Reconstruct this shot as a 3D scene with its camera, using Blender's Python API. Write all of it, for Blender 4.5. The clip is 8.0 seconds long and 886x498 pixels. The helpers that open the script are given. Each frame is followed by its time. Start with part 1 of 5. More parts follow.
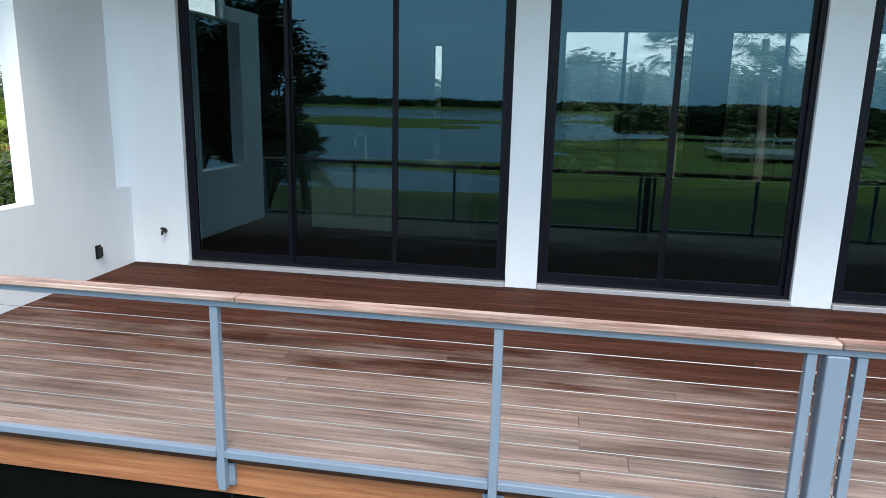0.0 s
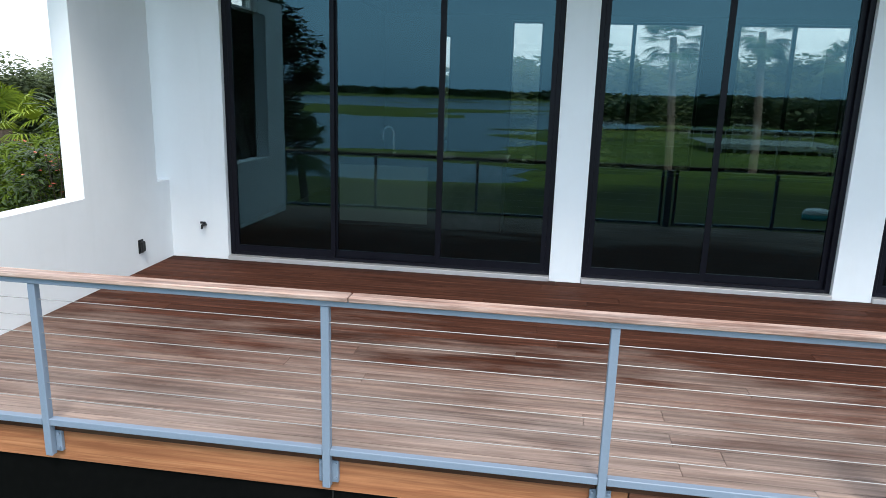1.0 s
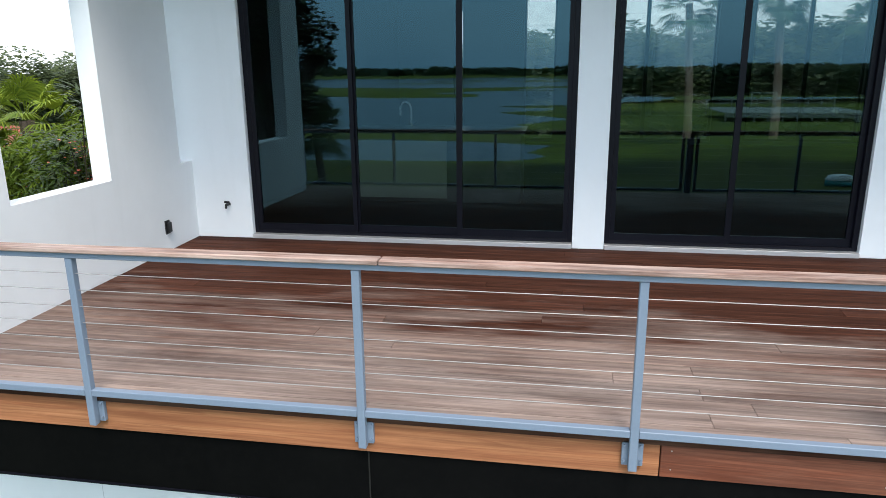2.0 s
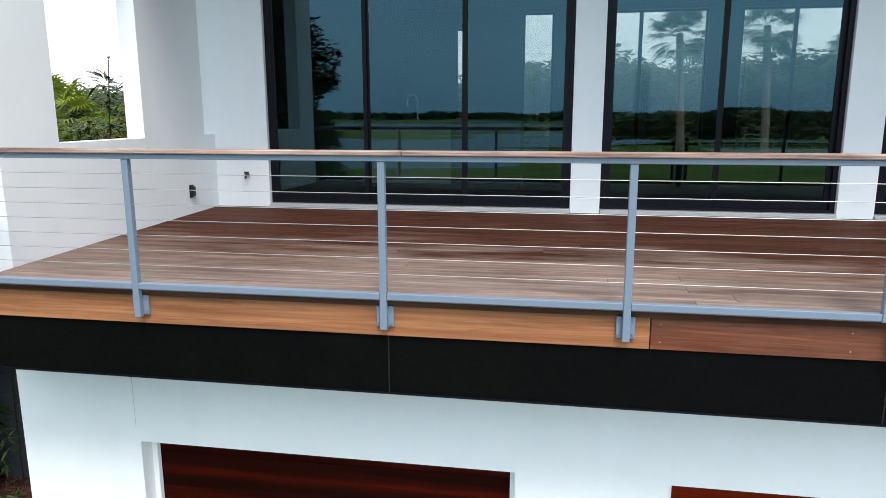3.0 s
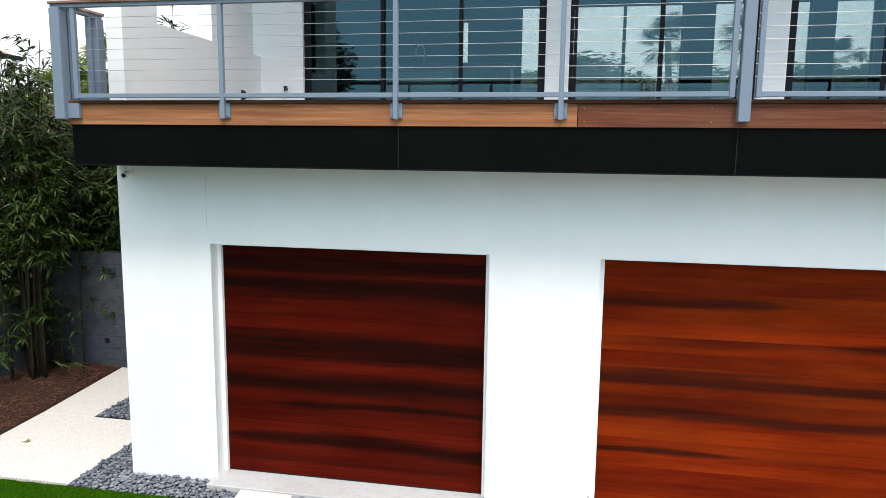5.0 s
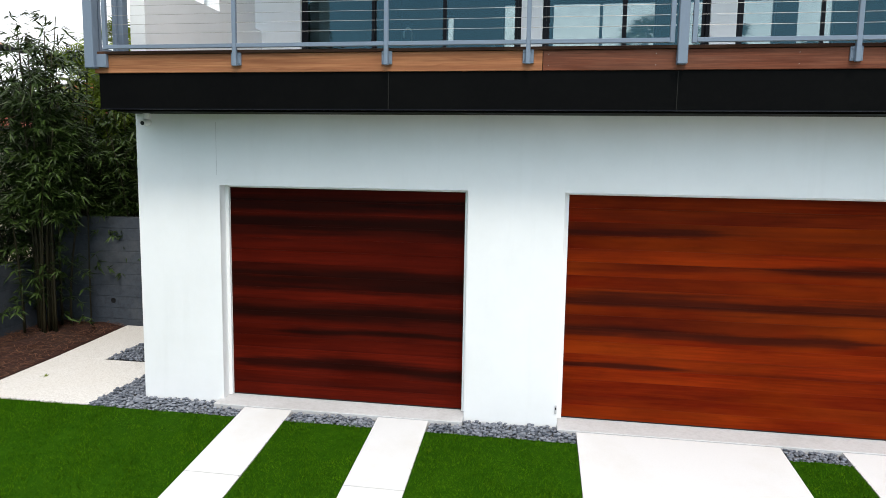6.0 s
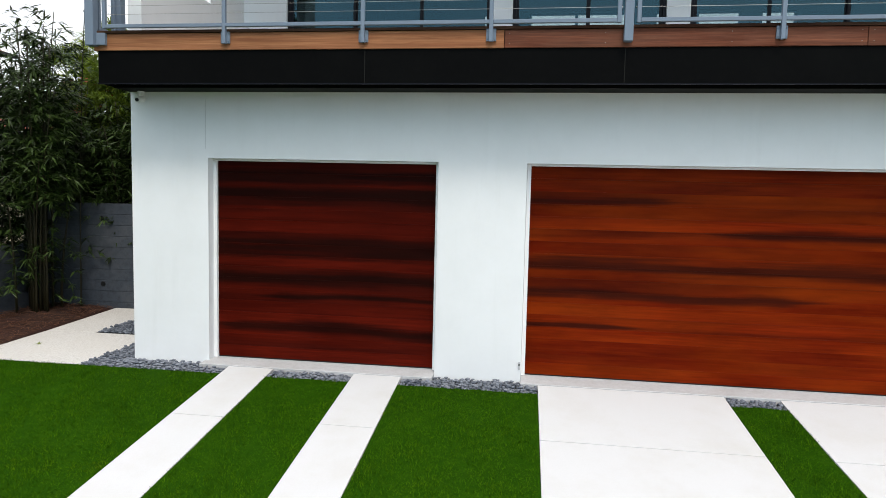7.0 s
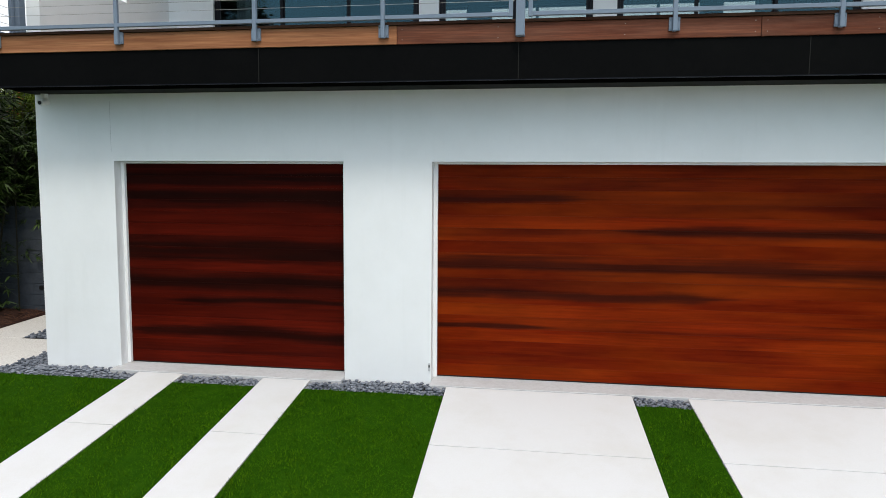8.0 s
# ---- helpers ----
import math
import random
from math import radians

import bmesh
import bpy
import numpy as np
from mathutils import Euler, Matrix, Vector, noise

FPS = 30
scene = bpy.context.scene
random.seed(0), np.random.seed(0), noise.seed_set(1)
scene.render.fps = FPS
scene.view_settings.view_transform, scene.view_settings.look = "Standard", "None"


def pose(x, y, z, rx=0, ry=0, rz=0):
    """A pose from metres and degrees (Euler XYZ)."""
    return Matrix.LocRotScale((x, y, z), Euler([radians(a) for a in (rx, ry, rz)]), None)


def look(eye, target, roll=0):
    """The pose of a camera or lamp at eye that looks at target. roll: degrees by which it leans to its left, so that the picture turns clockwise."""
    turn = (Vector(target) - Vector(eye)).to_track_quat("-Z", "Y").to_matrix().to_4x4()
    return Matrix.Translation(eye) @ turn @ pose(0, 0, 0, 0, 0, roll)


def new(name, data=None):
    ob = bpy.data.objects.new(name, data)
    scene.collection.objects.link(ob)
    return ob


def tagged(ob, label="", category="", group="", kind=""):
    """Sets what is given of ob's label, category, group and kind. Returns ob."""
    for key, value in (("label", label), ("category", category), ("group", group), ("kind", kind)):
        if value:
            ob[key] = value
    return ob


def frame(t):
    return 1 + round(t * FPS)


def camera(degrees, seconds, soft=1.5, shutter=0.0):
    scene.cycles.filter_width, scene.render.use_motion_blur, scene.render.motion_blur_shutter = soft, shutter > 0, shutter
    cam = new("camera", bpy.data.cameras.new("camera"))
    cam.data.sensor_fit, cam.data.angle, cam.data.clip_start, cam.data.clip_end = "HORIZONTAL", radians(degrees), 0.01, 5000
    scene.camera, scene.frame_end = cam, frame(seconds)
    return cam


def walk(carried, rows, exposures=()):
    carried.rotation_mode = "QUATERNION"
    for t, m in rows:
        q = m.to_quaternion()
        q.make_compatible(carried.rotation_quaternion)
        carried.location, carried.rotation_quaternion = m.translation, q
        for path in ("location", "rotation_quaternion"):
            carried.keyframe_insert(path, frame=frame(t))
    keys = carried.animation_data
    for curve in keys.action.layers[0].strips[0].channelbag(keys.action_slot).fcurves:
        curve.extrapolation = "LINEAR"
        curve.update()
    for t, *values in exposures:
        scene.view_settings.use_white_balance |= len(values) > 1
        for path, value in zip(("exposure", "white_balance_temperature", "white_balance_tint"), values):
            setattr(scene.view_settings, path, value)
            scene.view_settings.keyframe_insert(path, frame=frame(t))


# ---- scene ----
cam = camera(65.7, 8.0, soft=0.7)
PATH = [
    (0, (4.621, -3.502, 5.608), (4.28, -1.577, 5.183), 1.3),
    (0.5, (4.287, -3.56, 5.603), (3.988, -1.629, 5.177), 2.0),
    (1, (4.028, -3.627, 5.653), (3.744, -1.7, 5.198), 1.7),
    (1.2, (3.959, -3.601, 5.632), (3.67, -1.677, 5.17), 1.5),
    (2.3, (4.001, -3.821, 5.49), (3.662, -1.919, 4.973), -0.9),
    (2.5, (3.967, -3.968, 5.301), (3.636, -2.051, 4.838), -0.5),
    (3, (3.994, -4.299, 4.902), (3.668, -2.365, 4.515), -0.1),
    (3.5, (4.067, -4.758, 4.406), (3.739, -2.805, 4.126), 1.1),
    (4, (4.225, -5.196, 3.943), (3.88, -3.239, 3.716), 1.8),
    (4.5, (4.366, -5.752, 3.678), (4.014, -3.799, 3.426), 1.2),
    (5, (4.456, -6.217, 3.44), (4.103, -4.268, 3.16), 0.7),
    (5.2, (4.503, -6.428, 3.258), (4.151, -4.478, 2.992), 0.8),
    (6.3, (4.75, -7.369, 2.552), (4.446, -5.405, 2.332), 1.0),
    (6.5, (4.816, -7.524, 2.38), (4.519, -5.556, 2.184), 1.1),
    (7, (4.957, -7.744, 2.201), (4.672, -5.772, 2.028), 1.3),
    (7.5, (5.304, -7.659, 2.254), (5.02, -5.688, 2.076), 1.3),
    (8, (5.987, -7.457, 2.277), (5.698, -5.488, 2.086), 0.4),
]
walk(cam, [(t, look(eye, target, roll)) for t, eye, target, roll in PATH],
     exposures=[(0, 1.3, 6250, 9), (1, 1.28, 6300, 9), (2.5, 1.16, 6450, 10), (3.5, 1.12, 6600, 10), (5, 1.0, 6750, 10), (6.5, 0.68, 6750, 10), (8, 0.46, 6700, 9.5)])

# ---- sky and sun: a bright overcast day with a blue grey rain bank over the river ----
world = bpy.data.worlds.new("overcast_sky")
scene.world = world
world.use_nodes = True
wn, wl = world.node_tree.nodes, world.node_tree.links
wn.clear()
sky = wn.new("ShaderNodeTexSky")
sky.sky_type, sky.sun_disc = "NISHITA", False
sky.sun_elevation, sky.sun_rotation = radians(57), radians(160)
sky.dust_density = 4.0
cloud = wn.new("ShaderNodeMix")
cloud.data_type = "RGBA"
cloud.inputs[0].default_value = 0.75
puff = wn.new("ShaderNodeTexNoise")
puff.inputs["Scale"].default_value, puff.inputs["Detail"].default_value = 3.0, 6
spread = wn.new("ShaderNodeMapping")
spread.inputs["Scale"].default_value = (1, 1, 3)
here = wn.new("ShaderNodeTexCoord")
wl.new(here.outputs["Generated"], spread.inputs["Vector"])
wl.new(spread.outputs[0], puff.inputs["Vector"])
tone = wn.new("ShaderNodeValToRGB")
tone.color_ramp.elements[0].position, tone.color_ramp.elements[0].color = 0.3, (7.4, 7.9, 8.6, 1)
tone.color_ramp.elements[1].position, tone.color_ramp.elements[1].color = 0.72, (10.3, 10.6, 11.0, 1)
wl.new(puff.outputs["Fac"], tone.inputs[0])
side = wn.new("ShaderNodeSeparateXYZ")
wl.new(here.outputs["Generated"], side.inputs[0])
south = wn.new("ShaderNodeMapRange")
south.interpolation_type = "SMOOTHSTEP"
south.inputs["From Min"].default_value, south.inputs["From Max"].default_value = 0.1, -0.75
wl.new(side.outputs[1], south.inputs["Value"])
cool = wn.new("ShaderNodeMix")
cool.data_type, cool.blend_type = "RGBA", "MULTIPLY"
low = wn.new("ShaderNodeMapRange")
low.interpolation_type = "SMOOTHSTEP"
low.inputs["From Min"].default_value, low.inputs["From Max"].default_value = 0.66, 0.3
wl.new(side.outputs[2], low.inputs["Value"])
bank = wn.new("ShaderNodeMath")
bank.operation = "MULTIPLY"
wl.new(south.outputs[0], bank.inputs[0])
wl.new(low.outputs[0], bank.inputs[1])
wl.new(bank.outputs[0], cool.inputs[0])
wl.new(tone.outputs[0], cool.inputs[6])
cool.inputs[7].default_value = (0.56, 0.8, 0.96, 1)
wl.new(cool.outputs[2], cloud.inputs[7])
wl.new(sky.outputs[0], cloud.inputs[6])
bg = wn.new("ShaderNodeBackground")
bg.inputs[1].default_value = 0.114
wl.new(cloud.outputs[2], bg.inputs[0])
wo = wn.new("ShaderNodeOutputWorld")
wl.new(bg.outputs[0], wo.inputs[0])

sun = new("sun", bpy.data.lights.new("sun", "SUN"))
sun.data.energy, sun.data.angle, sun.data.color = 1.3, radians(16), (1.0, 0.96, 0.9)
sun.matrix_world = look((12, -20, 36), (5, 0, 4))


# ---- materials ----
def material(name, base, rough=0.6, metal=0.0, spec=0.3):
    m = bpy.data.materials.new(name)
    m.use_nodes = True
    b = m.node_tree.nodes["Principled BSDF"]
    b.inputs["Base Color"].default_value = (*base, 1)
    b.inputs["Roughness"].default_value = rough
    b.inputs["Metallic"].default_value = metal
    b.inputs["Specular IOR Level"].default_value = spec
    return m, m.node_tree.nodes, m.node_tree.links, b


def math_node(n, l, op, a, b=None):
    q = n.new("ShaderNodeMath")
    q.operation = op
    for k, v in enumerate((a, b)):
        if v is None:
            continue
        if isinstance(v, (int, float)):
            q.inputs[k].default_value = v
        else:
            l.new(v, q.inputs[k])
    return q.outputs[0]


def place_vector(n, l, scale=(1, 1, 1), shift=0.0):
    """World position, stretched, with an own offset for each object."""
    g = n.new("ShaderNodeNewGeometry")
    mp = n.new("ShaderNodeMapping")
    mp.inputs["Scale"].default_value = scale
    l.new(g.outputs["Position"], mp.inputs["Vector"])
    if not shift:
        return mp.outputs[0]
    o = n.new("ShaderNodeObjectInfo")
    v = n.new("ShaderNodeVectorMath")
    v.operation = "ADD"
    l.new(mp.outputs[0], v.inputs[0])
    l.new(math_node(n, l, "MULTIPLY", o.outputs["Random"], shift), v.inputs[1])
    return v.outputs[0]


def noise_tex(n, l, vec, scale, detail=6, rough=0.6, distortion=0.0):
    t = n.new("ShaderNodeTexNoise")
    t.inputs["Scale"].default_value = scale
    t.inputs["Detail"].default_value = detail
    t.inputs["Roughness"].default_value = rough
    t.inputs["Distortion"].default_value = distortion
    l.new(vec, t.inputs["Vector"])
    return t.outputs["Fac"]


def ramp(n, l, fac, stops):
    r = n.new("ShaderNodeValToRGB")
    e = r.color_ramp.elements
    e[0].position, e[0].color = stops[0][0], (*stops[0][1], 1)
    e[1].position, e[1].color = stops[-1][0], (*stops[-1][1], 1)
    for p, c in stops[1:-1]:
        q = e.new(p)
        q.color = (*c, 1)
    l.new(fac, r.inputs[0])
    return r.outputs[0]


def mix(n, l, fac, a, b, mode="MIX"):
    q = n.new("ShaderNodeMix")
    q.data_type, q.blend_type = "RGBA", mode
    for k, v in ((0, fac), (6, a), (7, b)):
        if isinstance(v, (int, float)):
            q.inputs[k].default_value = v
        elif isinstance(v, tuple):
            q.inputs[k].default_value = (*v, 1)
        else:
            l.new(v, q.inputs[k])
    return q.outputs[2]


def bump(n, l, b, height, strength, dist):
    q = n.new("ShaderNodeBump")
    q.inputs["Strength"].default_value, q.inputs["Distance"].default_value = strength, dist
    l.new(height, q.inputs["Height"])
    l.new(q.outputs[0], b.inputs["Normal"])


def grey(v):
    return (v, v, v)


def stucco_material(name, base, dirt):
    m, n, l, b = material(name, base, 0.85)
    v = place_vector(n, l)
    big = noise_tex(n, l, v, 0.9, 5, 0.65)
    streak = noise_tex(n, l, place_vector(n, l, (5, 5, 0.45)), 1.2, 5, 0.6)
    fine = noise_tex(n, l, v, 160, 4, 0.7)
    c = mix(n, l, ramp(n, l, big, [(0.42, grey(0)), (0.75, grey(0.3))]), base, dirt)
    c = mix(n, l, ramp(n, l, streak, [(0.55, grey(0)), (0.8, grey(0.2))]), c, dirt)
    l.new(c, b.inputs["Base Color"])
    trowel = noise_tex(n, l, v, 14, 3, 0.5)
    bump(n, l, b, math_node(n, l, "ADD", fine, math_node(n, l, "MULTIPLY", trowel, 1.5)), 0.25, 0.004)
    return m


def wood_material(name, light, dark, grey_tone, grain=(1.6, 30, 30), rough=0.55, tone=0.5, weather=0.0, wear_shade_y=None, streak=0.0, streak_tone=(0.01, 0.003, 0.002), spec=0.3, warm=None, scratch=0.0, figure=(), rings=0.0):
    """Boards with grain along x: tone by board, fine grain lines, knots of darker figure, weathering."""
    m, n, l, b = material(name, light, rough, 0.0, spec)
    v = place_vector(n, l, grain, 37.0)
    g1 = noise_tex(n, l, v, 1.0, 8, 0.65, 0.6)
    g2 = noise_tex(n, l, place_vector(n, l, (grain[0] * 3, grain[1] * 6, grain[2] * 6), 11.0), 1.0, 4, 0.6)
    c = ramp(n, l, g1, [(0.3, dark), (0.5, tuple(0.5 * (p + q) for p, q in zip(light, dark))), (0.7, light)])
    o = n.new("ShaderNodeObjectInfo")
    k = math_node(n, l, "ADD", math_node(n, l, "MULTIPLY", o.outputs["Random"], tone), 1 - tone / 2)
    kc = n.new("ShaderNodeCombineXYZ")
    for s in range(3):
        l.new(k, kc.inputs[s])
    c = mix(n, l, 1.0, c, kc.outputs[0], "MULTIPLY")
    c = mix(n, l, ramp(n, l, g2, [(0.35, grey(0.55)), (0.6, grey(0))]), c, dark)
    if warm:
        wt = noise_tex(n, l, place_vector(n, l, (0.5, 2.2, 2.2), 9.0), 1.0, 4, 0.5)
        c = mix(n, l, ramp(n, l, wt, [(0.4, grey(0)), (0.72, grey(0.55))]), c, warm)
    if streak:
        sv = place_vector(n, l, (0.13, 3.6, 3.6), 1.4)
        st = noise_tex(n, l, sv, 1.0, 5, 0.5, 0.5)
        c = mix(n, l, ramp(n, l, st, [(0.47, grey(0)), (0.58, grey(streak))]), c, streak_tone)
    if rings:
        rn = noise_tex(n, l, place_vector(n, l, (0.4, 7.0, 7.0), 19.0), 1.0, 2, 0.45, 0.4)
        rr = math_node(n, l, "FRACT", math_node(n, l, "MULTIPLY", rn, 15.0))
        c = mix(n, l, ramp(n, l, rr, [(0.0, grey(0)), (0.55, grey(0)), (0.9, grey(rings)), (1.0, grey(0.2 * rings))]), c, dark)
    if figure:
        # long heartwood streaks: (height, half width, from x, to x)
        gp = n.new("ShaderNodeNewGeometry")
        sp = n.new("ShaderNodeSeparateXYZ")
        l.new(gp.outputs["Position"], sp.inputs[0])
        wob = noise_tex(n, l, place_vector(n, l, (0.5, 1.0, 1.5), 0.0), 1.0, 4, 0.5)
        fine = noise_tex(n, l, place_vector(n, l, (0.55, 14, 14), 3.0), 1.0, 6, 0.65)
        zz = math_node(n, l, "ADD", sp.outputs[2], math_node(n, l, "MULTIPLY", math_node(n, l, "SUBTRACT", wob, 0.5), 0.14))
        total = None
        for z0, half, xa, xb in figure:
            d = math_node(n, l, "DIVIDE", math_node(n, l, "ABSOLUTE", math_node(n, l, "SUBTRACT", zz, z0)), half)
            ex = math_node(n, l, "DIVIDE", math_node(n, l, "SUBTRACT", math_node(n, l, "ABSOLUTE", math_node(n, l, "SUBTRACT", sp.outputs[0], (xa + xb) / 2)), (xb - xa) / 2 - 0.3), 0.5)
            d = math_node(n, l, "ADD", d, math_node(n, l, "MAXIMUM", ex, 0.0))
            d = math_node(n, l, "ADD", d, math_node(n, l, "MULTIPLY", math_node(n, l, "SUBTRACT", fine, 0.5), 2.6))
            f = n.new("ShaderNodeMapRange")
            f.interpolation_type = "SMOOTHSTEP"
            f.inputs["From Min"].default_value, f.inputs["From Max"].default_value = 1.5, 0.25
            f.inputs["To Max"].default_value = 0.85
            l.new(d, f.inputs["Value"])
            total = f.outputs[0] if total is None else math_node(n, l, "MAXIMUM", total, f.outputs[0])
        c = mix(n, l, total, c, streak_tone)
        # cloudy figure, darker and redder patches some hand widths long
        mot = noise_tex(n, l, place_vector(n, l, (1.1, 2.0, 4.5), 2.0), 1.0, 6, 0.62, 0.4)
        c = mix(n, l, 0.6, c, ramp(n, l, mot, [(0.3, (0.55, 0.5, 0.52)), (0.5, grey(0.95)), (0.7, (1.25, 1.2, 1.1))]), "MULTIPLY")
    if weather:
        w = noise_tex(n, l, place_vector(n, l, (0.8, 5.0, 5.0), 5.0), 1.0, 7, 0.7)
        # front-to-back fade: bleached front, and roof shade put into the rear colour
        if wear_shade_y:
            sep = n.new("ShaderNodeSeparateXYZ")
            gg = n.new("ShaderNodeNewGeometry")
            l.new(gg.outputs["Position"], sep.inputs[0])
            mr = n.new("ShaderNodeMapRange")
            mr.inputs["From Min"].default_value, mr.inputs["From Max"].default_value = wear_shade_y
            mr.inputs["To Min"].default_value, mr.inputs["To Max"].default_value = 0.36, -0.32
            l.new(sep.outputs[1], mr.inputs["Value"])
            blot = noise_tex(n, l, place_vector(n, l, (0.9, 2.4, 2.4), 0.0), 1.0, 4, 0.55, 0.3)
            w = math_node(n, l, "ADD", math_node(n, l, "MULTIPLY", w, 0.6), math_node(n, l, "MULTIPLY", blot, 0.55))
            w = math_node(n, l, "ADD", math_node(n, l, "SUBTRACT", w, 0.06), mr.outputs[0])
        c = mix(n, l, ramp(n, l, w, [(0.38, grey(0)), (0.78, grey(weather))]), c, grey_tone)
    if scratch:
        sc = noise_tex(n, l, place_vector(n, l, (0.9, 26, 26), 7.0), 1.0, 7, 0.7, 0.3)
        c = mix(n, l, scratch, c, ramp(n, l, sc, [(0.3, grey(0.35)), (0.5, grey(0.9)), (0.72, (1.75, 1.7, 1.62))]), "MULTIPLY")
    l.new(c, b.inputs["Base Color"])
    l.new(ramp(n, l, g1, [(0.2, grey(rough - 0.12)), (0.8, grey(min(1, rough + 0.15)))]), b.inputs["Roughness"])
    bump(n, l, b, math_node(n, l, "ADD", g1, math_node(n, l, "MULTIPLY", g2, 0.6)), 0.3, 0.003)
    return m


def speckled(name, base, other, scale, rough, amount=0.5, bump_size=0.003, stain=(0.5, 0.5, 0.48), stain_amount=0.25, spec=0.3):
    m, n, l, b = material(name, base, rough, 0.0, spec)
    v = place_vector(n, l)
    f = noise_tex(n, l, v, scale, 5, 0.75)
    c = mix(n, l, ramp(n, l, f, [(0.45, grey(0)), (0.66, grey(amount))]), base, other)
    big = noise_tex(n, l, v, 0.8, 6, 0.7)
    c = mix(n, l, ramp(n, l, big, [(0.48, grey(0)), (0.72, grey(stain_amount))]), c, stain)
    l.new(c, b.inputs["Base Color"])
    bump(n, l, b, f, 0.4, bump_size)
    return m


def varied(name, base, other, rough, island=True, spec=0.2, patch=0.0):
    """Colour that differs from piece to piece of a joined mesh."""
    m, n, l, b = material(name, base, rough, 0.0, spec)
    if island:
        r = n.new("ShaderNodeNewGeometry").outputs["Random Per Island"]
    else:
        r = n.new("ShaderNodeObjectInfo").outputs["Random"]
    big = noise_tex(n, l, place_vector(n, l), 1.3, 4, 0.6)
    r = math_node(n, l, "ADD", math_node(n, l, "MULTIPLY", r, 0.7), math_node(n, l, "MULTIPLY", big, 0.3))
    c = mix(n, l, r, base, other)
    if patch:
        # soft darker and yellower patches
        p = noise_tex(n, l, place_vector(n, l), 3.2, 7, 0.72)
        c = mix(n, l, patch, c, ramp(n, l, p, [(0.3, (0.5, 0.5, 0.5)), (0.5, grey(0.92)), (0.62, (1.25, 1.08, 0.9)), (0.72, (2.0, 1.1, 1.2))]), "MULTIPLY")
    l.new(c, b.inputs["Base Color"])
    return m


WALL = stucco_material("white_stucco", (0.80, 0.81, 0.82), (0.64, 0.65, 0.64))
PAINT = stucco_material("white_trim_paint", (0.82, 0.82, 0.82), (0.7, 0.7, 0.69))
BAND = speckled("black_metal_fascia", (0.0026, 0.0027, 0.0028), (0.0045, 0.0045, 0.0045), 22, 0.5, 0.6, 0.0008, (0.006, 0.006, 0.0056), 0.5, 0.03)
DECK = wood_material("hardwood_decking", (0.108, 0.044, 0.028), (0.036, 0.0145, 0.010), (0.292, 0.226, 0.196), rough=0.6, tone=0.5, weather=0.88, wear_shade_y=(-0.95, 1.9), spec=0.03, scratch=0.75, rings=0.2)
CEDAR = wood_material("orange_cedar", (0.47, 0.22, 0.105), (0.24, 0.09, 0.042), (0.3, 0.2, 0.12), grain=(0.7, 24, 24), rough=0.55, tone=0.12, spec=0.1, scratch=0.4, rings=0.6)
REDWOOD = wood_material("red_brown_hardwood", (0.19, 0.06, 0.031), (0.085, 0.025, 0.014), (0.34, 0.2, 0.14), grain=(1.0, 26, 26), rough=0.55, tone=0.2, weather=0.28, spec=0.1, scratch=0.5, rings=0.5)
# brown edge wood with the shadow of the deck front put into its colour
SHADOW_EDGE = wood_material("shadowed_deck_edge", (0.085, 0.035, 0.02), (0.03, 0.012, 0.008), (0.2, 0.14, 0.1), spec=0.05, weather=0.3, scratch=0.5)
CAPWOOD = wood_material("weathered_cap_wood", (0.33, 0.2, 0.155), (0.12, 0.06, 0.045), (0.62, 0.52, 0.47), rough=0.75, tone=0.25, weather=0.8, spec=0.1, scratch=1.0, rings=0.3)
DOOR_DARK = wood_material("dark_mahogany", (0.1, 0.0072, 0.0027), (0.044, 0.0032, 0.0013), (0.1, 0.02, 0.01), grain=(0.5, 9, 9), rough=0.4, tone=0.4, streak=0.5, streak_tone=(0.009, 0.0022, 0.0015), spec=0.03,
                          figure=((2.3, 0.08, 0.6, 5.2), (2.08, 0.09, 0.6, 4.0), (1.45, 0.12, 0.6, 5.2), (1.08, 0.075, 0.6, 5.2), (0.86, 0.035, 1.6, 4.2), (0.47, 0.07, 1.0, 5.2)))
DOOR_RED = wood_material("red_mahogany", (0.17, 0.016, 0.0018), (0.085, 0.005, 0.0009), (0.2, 0.05, 0.01), grain=(0.5, 9, 9), rough=0.4, tone=0.6, streak=0.4, streak_tone=(0.022, 0.0042, 0.0024), spec=0.03, warm=(0.25, 0.036, 0.003),
                         figure=((2.1, 0.055, 3.6, 6.4), (1.78, 0.06, 7.0, 13.0), (1.38, 0.085, 3.6, 13.0), (1.05, 0.05, 3.6, 7.9), (0.68, 0.03, 3.6, 6.0)))
# dark wood taken down to near black, the dim room is in its colour
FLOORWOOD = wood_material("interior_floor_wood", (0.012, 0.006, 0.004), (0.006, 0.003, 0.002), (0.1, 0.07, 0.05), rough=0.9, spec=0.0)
STEELPAINT = speckled("grey_blue_powder_coat", (0.165, 0.21, 0.275), (0.19, 0.24, 0.3), 60, 0.45, 0.4, 0.0004, (0.14, 0.175, 0.22), 0.4)
SEAM, *_ = material("grey_sealant", (0.014, 0.014, 0.013), 0.8, 0.0, 0.1)
CABLE, *_ = material("stainless_cable", (0.36, 0.35, 0.34), 0.5, 0.8)
CHROME, *_ = material("chrome", (0.8, 0.8, 0.8), 0.15, 1.0)
FRAME = speckled("black_aluminium", (0.0045, 0.0045, 0.008), (0.007, 0.007, 0.011), 40, 0.4, 0.4, 0.0003, (0.012, 0.012, 0.018), 0.3, 0.15)
SILL, *_ = material("silver_threshold", (0.62, 0.6, 0.6), 0.42, 0.6)
